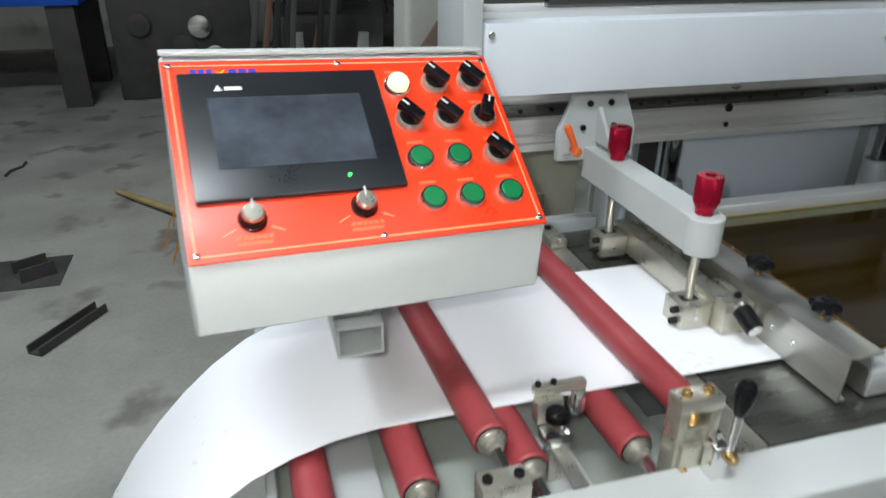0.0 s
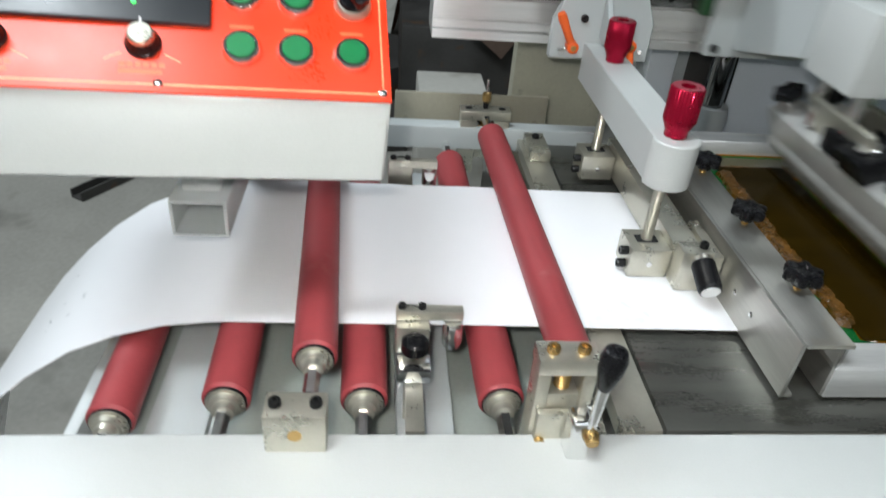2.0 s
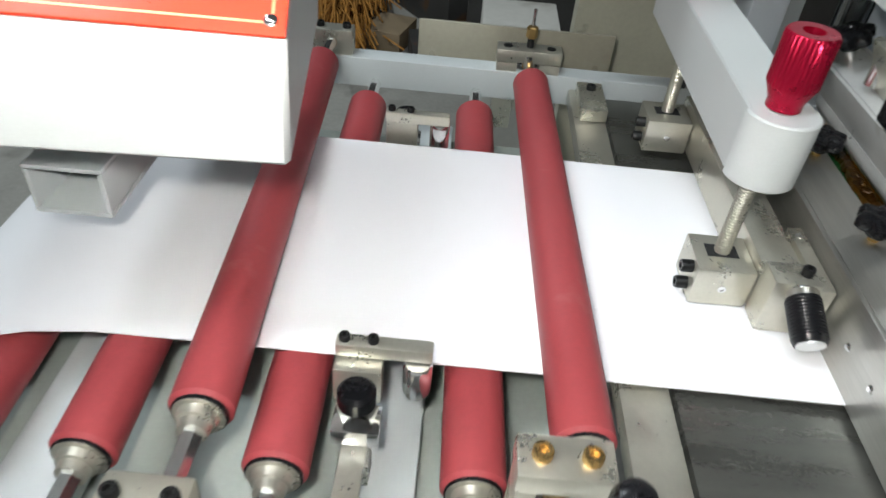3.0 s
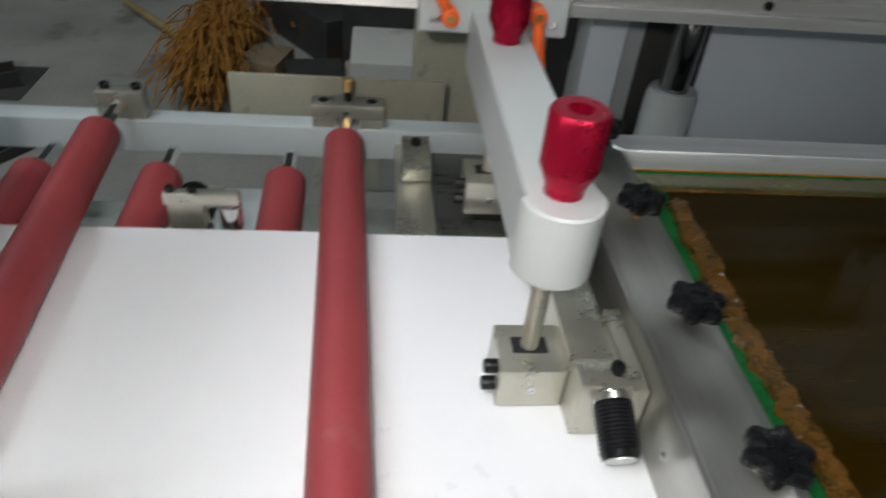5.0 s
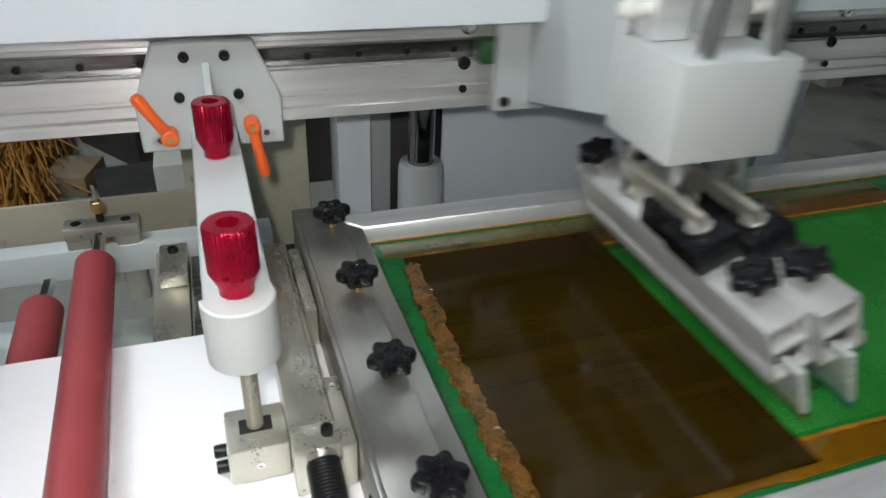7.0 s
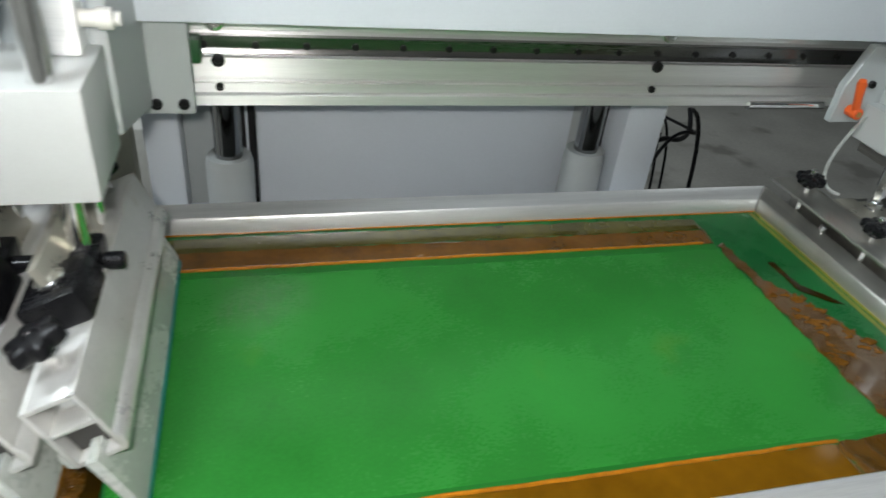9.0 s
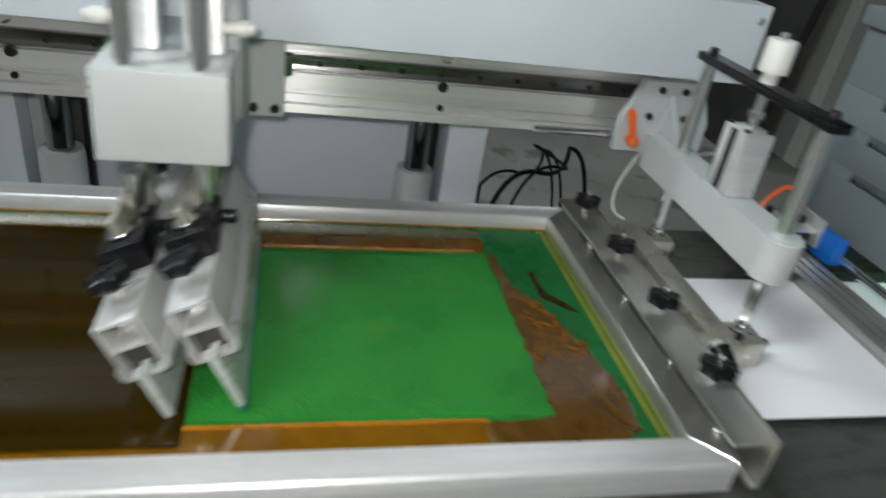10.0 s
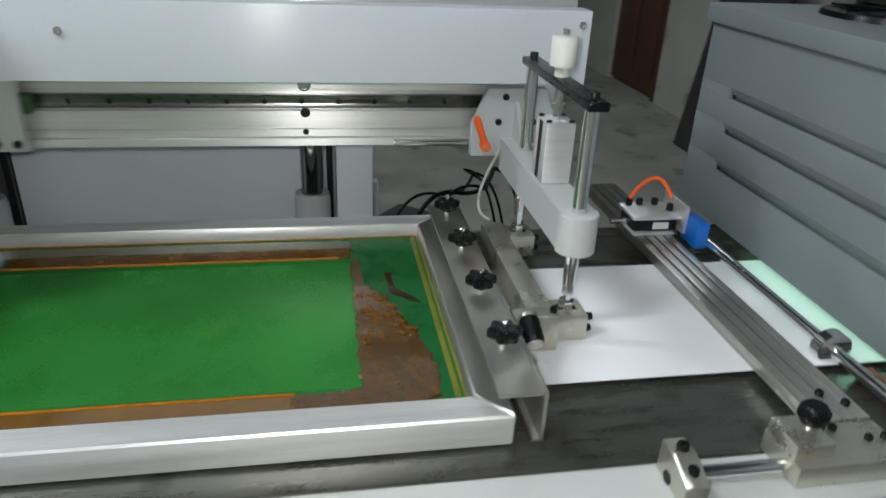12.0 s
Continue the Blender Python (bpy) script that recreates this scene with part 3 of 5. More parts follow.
def mitred(x0, x1, x2, x3, y0, y1):
    """A frame bar with slanting ends: outer side x0..x3 on y0, inner side x1..x2 on y1."""
    return prism([(x0, y0), (x3, y0), (x2, y1), (x1, y1)], "z", 0.8765, ZT, 0.0025)


def mitred_side(xo, xi):
    return prism([(xo, YF - BW + 0.0006), (xo, YB + BW - 0.0006), (xi, YB - 0.0006), (xi, YF + 0.0006)], "z", 0.8765, ZT, 0.0025)


part("front_bar", mitred(XL - BW, XL, XR, XR + BW, YF - BW, YF), FRAME_ALU, screen, "worn aluminium bar with yellow ink along its foot")
part("back_bar", mitred(XL - BW, XL, XR, XR + BW, YB + BW, YB), FRAME_ALU, screen)
part("left_bar", mitred_side(XL - BW, XL), ALU_Y, screen)
part("right_bar", mitred_side(XR + BW, XR), ALU_Y, screen)
part("mesh", box(XL - 0.0002, XR + 0.0002, YF - 0.0002, YB + 0.0002, ZM - 0.001, ZM, 0), MESH_EDGE, screen, "dark green open mesh")
part("emulsion", box(0.105, 0.846, -0.424, -0.08, ZM, ZM + 0.0003, 0), MESH, screen, "bright green emulsion field")
# dark emulsion border; the back strip also paints in a shadow line
part("emulsion_edge", box(0.105, 0.845, -0.094, -0.0805, ZM + 0.0003, ZM + 0.0005, 0), MESH_RIM_SHADE, screen, "darker green emulsion border with its shadow line painted in")
part("emulsion_edge", box(0.105, 0.845, -0.4235, -0.4165, ZM + 0.0003, ZM + 0.0005, 0), MESH_RIM_SHADE, screen)
part("tape", box(XL, XL + 0.005, YF, YB, ZM, ZM + 0.0004, 0), TEAL, screen, "teal edge tape")
part("tape", box(XR - 0.013, XR - 0.006, YF + 0.004, YB - 0.004, ZM, ZM + 0.0004, 0), mat("yellow_tape", (0.14, 0.15, 0.015), 0.4, var=0.3, scale=20), screen, "yellow stained edge tape")


def blob(points, z0, h, jag, seed, step=0.012):
    """A puddle with an uneven edge along a closed outline, domed a little."""
    rnd = random.Random(seed)
    out = []
    for (xa, ya), (xb, yb) in zip(points, points[1:] + points[:1]):
        n = max(1, int(math.hypot(xb - xa, yb - ya) / step))
        for k in range(n):
            f = k / n
            out.append((xa + (xb - xa) * f + rnd.uniform(-jag, jag), ya + (yb - ya) * f + rnd.uniform(-jag, jag)))
    cx, cy = sum(p[0] for p in out) / len(out), sum(p[1] for p in out) / len(out)
    b = bmesh.new()
    lo = [b.verts.new((x, y, z0)) for x, y in out]
    mid = []
    for x, y in out:
        d = max(1e-6, math.hypot(cx - x, cy - y))
        mid.append(b.verts.new((x + (cx - x) / d * min(0.004, d * 0.4), y + (cy - y) / d * min(0.004, d * 0.4), z0 + h)))
    for k in range(len(out)):
        j = (k + 1) % len(out)
        b.faces.new((lo[k], lo[j], mid[j], mid[k]))
    b.faces.new(mid)
    bmesh.ops.triangulate(b, faces=[f for f in b.faces if len(f.verts) > 4])
    return b


Z0 = ZM + 0.0006
ink = thing("ink_border", (0.5, -0.24, Z0), "amber brown ink smeared along the edges of the screen", "ink")
part("front_band", blob([(0.082, -0.447), (0.12, -0.46), (0.35, -0.459), (0.62, -0.464), (0.77, -0.468), (0.77, -0.427), (0.5, -0.425), (0.10, -0.424), (0.082, -0.43)], Z0, 0.001, 0.0016, 3), INK_AMBER, ink, smooth=False)
part("back_wash", blob([(0.06, -0.042), (0.5, -0.041), (0.85, -0.042), (0.852, -0.014), (0.5, -0.009), (0.06, -0.01)], Z0, 0.0004, 0.0018, 8), INK_WASH, ink, "thin greenish brown ink wash", smooth=False)
part("back_band", blob([(0.10, -0.079), (0.55, -0.078), (0.848, -0.079), (0.852, -0.045), (0.5, -0.043), (0.08, -0.041)], Z0 + 0.0002, 0.0008, 0.0014, 4), INK_THICK, ink, smooth=False)
part("right_pool", blob([(0.846, -0.424), (0.848, -0.25), (0.849, -0.085), (0.86, -0.08), (0.866, -0.165), (0.89, -0.205), (0.912, -0.262), (0.932, -0.33), (0.943, -0.385), (0.938, -0.445), (0.90, -0.468), (0.77, -0.47), (0.77, -0.43)], Z0 + 0.0001, 0.0014, 0.003, 5, 0.009), INK_POOL, ink, "thick swirled brown ink pool", smooth=False)
part("left_edge", blob([(0.071, -0.428), (0.09, -0.428), (0.086, -0.3), (0.094, -0.07), (0.088, -0.06), (0.074, -0.068), (0.066, -0.25)], Z0, 0.0066, 0.0032, 6, 0.007), INK_CRUST, ink, "crusted orange-brown ink ridge", smooth=False)
crumbs = random.Random(31)
for k in range(90):
    y = crumbs.uniform(-0.425, -0.075)
    x = 0.074 + crumbs.gauss(0, 0.005) + 0.006 * (y + 0.44) / 0.37
    part("ink_crumb", blob([(x, y), (x + crumbs.uniform(0.003, 0.008), y + crumbs.uniform(-0.003, 0.003)), (x + crumbs.uniform(0, 0.004), y + crumbs.uniform(0.003, 0.008))], Z0 + 0.0064, crumbs.uniform(0.0006, 0.0016), 0.001, 200 + k, 0.004), INK_CRUST, ink, smooth=False)
part("streak", blob([(0.899, -0.13), (0.907, -0.13), (0.909, -0.185), (0.938, -0.215), (0.945, -0.23), (0.93, -0.222), (0.9, -0.195)], Z0, 0.0006, 0.0008, 7, 0.008), INK, ink, smooth=False)
rnd = random.Random(11)
for name, pts in (("front_bead", [(0.10 + 0.67 * k / 40, -0.4245 + rnd.uniform(-0.0006, 0.0006), Z0 + 0.001) for k in range(41)]), ("back_bead", [(0.10 + 0.73 * k / 40, -0.0785 + rnd.uniform(-0.0006, 0.0006), Z0 + 0.001) for k in range(41)])):
    part(name, tube(pts, 0.0021, 8), INK_BEAD, ink, "glossy orange ink bead")
part("foot_line", tube([(XL + 0.002, YB - 0.0015, ZM + 0.001), (XR - 0.002, YB - 0.0015, ZM + 0.001)], 0.0012, 6), INK_BEAD, ink)
part("foot_line", tube([(XR - 0.0015, YB - 0.002, ZM + 0.001), (XR - 0.0015, YF + 0.002, ZM + 0.001)], 0.0012, 6), mat("yellow_ink", (0.22, 0.19, 0.015), 0.3), ink)
for k in range(34):
    y = rnd.uniform(-0.34, -0.2)
    x = rnd.uniform(0.85, 0.88 + 0.04 * min(1, (-0.2 - y) / 0.1))
    a, l = rnd.uniform(-0.5, 0.9), rnd.uniform(0.008, 0.02)
    curl = [(x + l * q * math.cos(a) + 0.004 * math.sin(5 * q), y + l * q * math.sin(a) + 0.003 * math.cos(6 * q), Z0 + 0.0014 + 0.0006 * math.sin(3 * q)) for q in (j / 8 for j in range(9))]
    part("ink_swirl", tube(curl, rnd.uniform(0.0012, 0.0026), 8), INK_THICK, ink)

# the wet film: strips that the blade pushes together and draws out again
FILM_X0, FILM_X1, NF = 0.082, 0.846, 35
FW = (FILM_X1 - FILM_X0) / NF
film = []
for k in range(NF):
    xa = FILM_X0 + k * FW
    zz = Z0 + 0.0034 + 0.00006 * k
    o = solo("ink_film", box(xa - 0.001, xa + FW + 0.001, -0.451, -0.05, zz - 0.0003, zz, 0), INK, (xa, -0.25, zz), "thin wet brown ink film on the screen", "ink", "ink film strips", smooth=False)
    film.append((o, xa, zz))

# ---- screen clamps ----
def star_head(x, y, z, r):
    """A six-lobed hand knob, its underside at z."""
    b = bmesh.new()
    n = 72
    loops = []
    for zz, f in ((0, 0.42), (0.003, 0.46), (0.0055, 0.82), (0.008, 0.97), (0.0145, 1.0), (0.018, 0.93), (0.0195, 0.75), (0.0195, 0.36), (0.0175, 0.3)):
        w = 0.0 if f < 0.5 else 0.15
        loops.append([b.verts.new((x + f * r * q * math.cos(a), y + f * r * q * math.sin(a), z + zz)) for a, q in ((2 * math.pi * k / n, 1.0 + w * math.cos(6 * 2 * math.pi * k / n)) for k in range(n))])
    for la, lb in zip(loops, loops[1:]):
        for k in range(n):
            b.faces.new((la[k], la[(k + 1) % n], lb[(k + 1) % n], lb[k]))
    b.faces.new(loops[0][::-1])
    b.faces.new(loops[-1])
    return b


def star_knob(x, y, z, stud=False):
    o = thing("star_knob", (x, y, z - 0.045), "black plastic star knob on a " + ("steel stud" if stud else "brass screw"), "knob", "clamp knobs")
    part("head", star_head(x, y, z - 0.0105, 0.0188), BLACK, o)
    part("screw", lathe((x, y, z - 0.0495), (x, y, z - 0.0105), [(j / 16, 0.0042 + 0.0006 * (j % 2)) for j in range(17)], 14), CHROME if stud else BRASS, o, "threaded screw")
    if stud:
        part("stud_tip", cyl((x, y, z + 0.0072), (x, y, z + 0.017), 0.004, 12, 0.001), CHROME, o)


def clamp_channel(s, xw, xf, label):
    """A C channel: web at xw, flanges towards xf."""
    o = thing("clamp_channel", ((xw + xf) / 2, -0.27, 0.9), label, "clamp channel", "screen clamps")
    a, b = sorted((xw, xw + s * 0.0045))
    part("web", box(a, b, -0.517, 0.012, 0.8795, 0.9465, 0.001), ALU_Y, o)
    a, b = sorted((xw + s * 0.0047, xf))
    part("top_flange", box(a, b, -0.517, 0.012, 0.9420, 0.9465, 0.001), ALU_Y, o)
    part("bottom_flange", box(min(xw + s * 0.0047, xw + s * 0.013), max(xw + s * 0.0047, xw + s * 0.013), -0.517, 0.012, 0.8795, 0.884, 0.001), ALU_Y, o)
    a, b = sorted((xw + s * 0.03, xw + s * 0.038))
    for y in (-0.095, -0.23, -0.36, -0.47):
        part("bolt", screw(((a + b) / 2, y, 0.9185), (0, 0, 1), 0.006, 0.006), CHROME, o)
    for y in (-0.43, -0.39, -0.345, -0.31, -0.12, -0.08):
        part("rivet", lathe((xw, y, 0.912), (xw - s * 0.0015, y, 0.912), [(0, 0.0035), (1, 0.002)], 12), CHROME, o)


clamp_channel(1, -0.04, 0.013, "worn aluminium clamp channel with four black star knobs")
clamp_channel(-1, 1.04, 0.985, "clean aluminium clamp channel with four black star knobs")
for y in (-0.034, -0.167, -0.299, -0.428):
    star_knob(0.0, y, 0.962)
    star_knob(1.011, y, 0.965, True)


def lever(name_parent, x, y, z, tilt, s=1):
    o = part("lever", cyl((x, y, z), (x, y - 0.02, z), 0.0085, 20, 0.001), ORANGE, name_parent, "orange clamping lever")
    g = lathe((x, y - 0.012, z), (x + 0.056 * math.sin(tilt), y - 0.022, z + 0.056 * math.cos(tilt)), [(0, 0.006), (0.5, 0.0058), (0.9, 0.0068), (1, 0.005)], 16)
    part("handle", g, ORANGE, o)
    part("cap_screw", cyl((x, y - 0.02, z), (x, y - 0.022, z), 0.004, 14), BRASS, o)


def arm_plate(o, xc):
    out = [(xc - 0.05, 1.146), (xc + 0.05, 1.146), (xc + 0.075, 1.085), (xc + 0.075, 1.03), (xc - 0.075, 1.03), (xc - 0.075, 1.085)]
    part("mount_plate", prism(out, "y", 0.022, 0.036, 0.002), PAINT, o, "grey painted mounting plate")
    part("gusset", prism([(0.021, 1.126), (0.021, 1.063), (-0.04, 1.063)], "x", xc - 0.004, xc + 0.004, 0.001), PAINT, o)
    for dx, z in ((-0.02, 1.132), (0.02, 1.132), (-0.03, 1.09), (0.03, 1.09)):
        part("bolt", screw((xc + dx, 0.022, z), (0, -1, 0), 0.0055, 0.005), BLACK_OX, o)


def arm_bar(o, xc, z0=1.008):
    n = 14
    out = [(xc - 0.024, 0.0215), (xc - 0.024, -0.304)] + [(xc + 0.027 * math.cos(a), -0.304 + 0.027 * math.sin(a)) for a in (math.pi + math.pi * k / n for k in range(n + 1))] + [(xc + 0.024, -0.29), (xc + 0.024, 0.0215)]
    part("arm", prism(out, "z", z0, z0 + 0.0545, 0.004), PAINT_WHITE, o, "grey painted arm with a rounded end")


def clamp_block(o, x, y, s):
    b = part("clamp_block", box(x - 0.024, x + 0.024, y - 0.026, y + 0.022, 0.884, 0.921, 0.002), NICKEL, o, "machined nickel clamp block")
    part("slot", box(x - 0.013, x + 0.013, y - 0.008, y + 0.008, 0.9212, 0.9216, 0), DARK, b)
    for z in (0.894, 0.912):
        part("screw", screw((x + s * 0.024, y - 0.012, z), (s, 0, 0), 0.0055, 0.01), BLACK_OX, b)
    part("set_screw", screw((x, y - 0.026, 0.902), (0, -1, 0), 0.0035, 0.001), CHROME, b)


def holder_bar(o, x0, x1, dial_x, up=0.0):
    part("holder_bar", box(x0, x1, -0.325, -0.03, 0.887, 0.93, 0.002), NICKEL, o, "stained nickel holder bar")
    part("end_block", box(min(x0, dial_x - 0.016), max(x1, dial_x + 0.016), -0.352, -0.3255, 0.884, 0.936, 0.002), NICKEL, o)
    part("end_screw", screw(((x0 + x1) / 2 + 0.012, -0.339, 0.936), (0, 0, 1), 0.005, 0.007), BLACK_OX, o)
    d = part("dial", lathe((dial_x, -0.358, 0.917 + up), (dial_x, -0.394, 0.902 + up), [(0, 0.0095), (0.05, 0.0125)] + [(0.08 + 0.035 * k, 0.0128 + 0.0006 * (k % 2)) for k in range(24)] + [(1, 0.0118)], 26), BLACK, o, "black knurled adjusting dial")
    part("dial_face", cyl((dial_x, -0.3941, 0.9019 + up), (dial_x, -0.3952, 0.9014 + up), 0.0105, 24), ALU, d, "bare metal dial face")
    part("dial_neck", cyl((dial_x, -0.3522, 0.9205 + up), (dial_x, -0.358, 0.917 + up), 0.010, 20, 0.001), CHROME, d)
    part("scale_ring", cyl((dial_x, -0.355, 0.9188 + up), (dial_x, -0.3595, 0.9168 + up), 0.0118, 22), ALU_Y, d)


def red_knob(o, x, y):
    b = bmesh.new()
    n = 144
    loops = []
    for z, r, w in ((1.0555, 0.0125, 0), (1.061, 0.0125, 0), (1.072, 0.0172, 0.0), (1.074, 0.0172, 0.0009), (1.109, 0.0172, 0.0009), (1.111, 0.0165, 0), (1.111, 0.008, 0), (1.101, 0.0075, 0)):
        loops.append([b.verts.new((x + (r + (w if k % 4 < 2 else 0)) * math.cos(2 * math.pi * k / n), y + (r + (w if k % 4 < 2 else 0)) * math.sin(2 * math.pi * k / n), z)) for k in range(n)])
    for la, lb in zip(loops, loops[1:]):
        for k in range(n):
            b.faces.new((la[k], la[(k + 1) % n], lb[(k + 1) % n], lb[k]))
    b.faces.new(loops[0][::-1])
    b.faces.new(loops[-1])
    part("adjusting_knob", b, ANOD, o, "red anodised knurled knob")


LX = -0.115
left_arm = thing("hold_down_arm", (LX, -0.15, 0.884), "grey hold-down arm with two red knurled knobs and clamp blocks", "hold-down arm", "hold-down arms")
arm_plate(left_arm, LX)
arm_bar(left_arm, LX, 1.0)
lever(left_arm, LX - 0.045, 0.02, 1.052, radians(-28))
lever(left_arm, LX + 0.04, 0.02, 1.058, radians(172))
for y in (-0.3, -0.056):
    red_knob(left_arm, LX, y)
    part("rod", lathe((LX, y, 0.9216), (LX, y, 1.0), [(k / 60, 0.0062 + 0.0005 * (k % 2)) for k in range(61)], 18), NICKEL, left_arm, "threaded steel rod")
    clamp_block(left_arm, LX, y, -1)
holder_bar(left_arm, LX + 0.0245, LX + 0.056, LX + 0.045, 0.012)
part("plate", box(LX + 0.0565, LX + 0.0605, -0.36, -0.02, 0.886, 0.926, 0.001), NICKEL, left_arm)
for y0, y1 in ((-0.352, -0.27), (-0.17, -0.05)):
    part("slide_block", box(LX + 0.061, -0.0415, y0, y1, 0.886, 0.931, 0.0015), NICKEL, left_arm, "bright slide block")
    part("slide_screw", screw((LX + 0.067, y1 - 0.012, 0.931), (0, 0, 1), 0.003, 0.001), CHROME, left_arm)
for dx, a in ((-0.062, 0.6), (0.062, -0.6)):
    part("set_pin", cyl((LX + dx, 0.021, 1.043), (LX + dx + 0.014 * math.sin(a), 0.002, 1.051), 0.0035, 12, 0.0006), CHROME, left_arm, "bright set pin")

RX = 1.132
right_arm = thing("hold_down_arm", (RX, -0.15, 0.884), "grey hold-down arm with air cylinder, guide rods and black crossbar", "hold-down arm", "hold-down arms")
arm_plate(right_arm, RX)
arm_bar(right_arm, RX)
lever(right_arm, RX - 0.052, 0.02, 1.052, radians(-22))
for y in (-0.304, -0.048):
    part("guide_rod", cyl((RX, y, 0.958), (RX, y, 1.196), 0.0095, 22, 0.001), CHROME, right_arm)
    part("coupling", lathe((RX, y, 0.9217), (RX, y, 0.958), [(0, 0.011), (0.3, 0.011), (0.32, 0.006), (0.55, 0.006), (0.57, 0.0085), (1, 0.0085)], 6), CHROME, right_arm)
    clamp_block(right_arm, RX, y, 1)
    part("cap_screw", screw((RX, y, 1.209), (0, 0, 1), 0.0065, 0.008), BLACK_OX, right_arm)
part("crossbar", box(RX - 0.014, RX + 0.014, -0.325, -0.03, 1.1965, 1.2085, 0.004, 3), BLACK, right_arm, "black crossbar")
cyl_body = part("air_cylinder", box(RX - 0.021, RX + 0.021, -0.205, -0.155, 1.063, 1.15, 0.003), ALU, right_arm, "silver square air cylinder")
for dx in (-0.016, 0.016):
    for dy in (-0.018, 0.018):
        part("corner_screw", screw((RX + dx, -0.18 + dy, 1.15), (0, 0, 1), 0.004, 0.003), BLACK_OX, cyl_body)
    part("groove", box(RX + dx * 1.325 - 0.0006, RX + dx * 1.325 + 0.0006, -0.186, -0.174, 1.066, 1.148, 0), DARK, cyl_body)
part("piston_rod", cyl((RX, -0.18, 1.15), (RX, -0.18, 1.1963), 0.006, 16), CHROME, right_arm)
part("rod_nut", cyl((RX, -0.18, 1.165), (RX, -0.18, 1.172), 0.0105, 6), CHROME, right_arm)
stop = part("stop_knob", lathe((RX, -0.18, 1.2087), (RX, -0.18, 1.262), [(0, 0.01), (0.25, 0.01), (0.27, 0.018), (0.95, 0.018), (1, 0.016)], 26), WHITE_PL, right_arm, "white cylindrical stop knob")
part("stop_screw", cyl((RX, -0.18, 1.262), (RX, -0.18, 1.27), 0.005, 12), CHROME, stop)
part("air_hose", tube(arc((RX + 0.022, -0.16, 1.08), (RX + 0.03, 0.05, 1.0), (RX + 0.1, -0.05, 1.09)), 0.003), TUBE, right_arm)
part("air_hose", tube(arc((RX - 0.026, 0.01, 1.045), (1.09, -0.02, 0.93), (1.05, 0.02, 0.93)), 0.0026), TUBE, right_arm)
holder_bar(right_arm, RX - 0.06, RX - 0.0245, RX - 0.07, 0.022)
part("side_rod", cyl((0.93, 0.05, 1.046), (1.06, 0.05, 1.046), 0.006, 14), CHROME, right_arm)

# ---- linear rail, covers and rear columns ----
rail = thing("linear_rail", (0.45, 0.1, 1.035), "long aluminium beam with a dark linear guide rail", "linear rail")
prof = [(0.088, 1.150), (0.088, 1.094), (0.080, 1.094), (0.080, 1.068), (0.086, 1.068), (0.086, 1.062), (0.080, 1.062), (0.080, 1.05), (0.086, 1.05), (0.086, 1.0475), (0.076, 1.0475), (0.076, 1.034), (0.16, 1.034), (0.16, 1.150)]
part("beam", prism(prof, "x", -0.36, 1.225, 0.0006), ALU, rail, "bright aluminium extrusion")
part("guide_rail", prism([(0.0878, 1.099), (0.077, 1.099), (0.080, 1.106), (0.077, 1.121), (0.0878, 1.121)], "x", -0.345, 1.2, 0.0006), RAIL, rail, "dark steel guide rail")
part("upper_strip", prism([(0.0878, 1.13), (0.072, 1.13), (0.070, 1.146), (0.0878, 1.149)], "x", -0.35, 1.215, 0.0006), ALU, rail)
for k in range(26):
    x = 0.719 + 0.06 * (k - 17)
    part("rail_screw", cyl((x, 0.0765, 1.110), (x, 0.0795, 1.110), 0.0042, 12), BLACK_OX, rail)
for x in (0.194, 0.784):
    for z, r in ((1.091, 0.008), (1.058, 0.005), (1.14, 0.011)):
        part("beam_bolt", screw((x, 0.0795 if z < 1.1 else 0.0705, z), (0, -1, 0), r, 0.004), BLACK_OX if z < 1.1 else CHROME, rail)
cover = thing("rail_cover", (0.45, 0.03, 1.155), "long blue-grey painted cover over the rail", "cover")
part("front", box(-0.338, 1.238, 0.004, 0.03, 1.156, 1.272, 0.003), PAINT_BLUE, cover)
part("end_plate", box(-0.372, -0.3395, 0.008, 0.16, 1.145, 1.36, 0.003), PAINT, cover, "grey end plate")
part("top", box(-0.338, 1.238, 0.0305, 0.05, 1.266, 1.272, 0.002), PAINT_BLUE, cover)
for x, z in ((-0.327, 1.178), (-0.327, 1.254), (0.448, 1.228), (1.222, 1.25)):
    part("screw", screw((x, 0.004, z), (0, -1, 0), 0.006, 0.004), CHROME, cover)
top = thing("upper_rail", (0.45, 0.1, 1.27), "upper aluminium beam with a dark guide rail and cable chain", "linear rail")
part("beam", box(-0.33, 1.23, 0.055, 0.16, 1.24, 1.283, 0.003), ALU, top)
part("guide_rail", box(-0.2, 1.05, 0.08, 0.1, 1.2835, 1.297, 0.002), RAIL, top, "dark steel guide rail")
for k in range(20):
    part("rail_screw", cyl((-0.17 + 0.06 * k, 0.09, 1.297), (-0.17 + 0.06 * k, 0.09, 1.2985), 0.004, 12), BLACK_OX, top)
part("chain_tray", box(-0.3, 1.2, 0.163, 0.26, 1.255, 1.262, 0.002), PAINT, top)
part("rear_post", box(-0.17, 0.03, 0.36, 0.4, 0.3, 1.254, 0.003), mat("cream_paint", (0.5, 0.49, 0.39), 0.5, var=0.15, scale=8, stain=(0.16, 0.15, 0.11), stain_at=0.66), top, "speckled cream rear post")

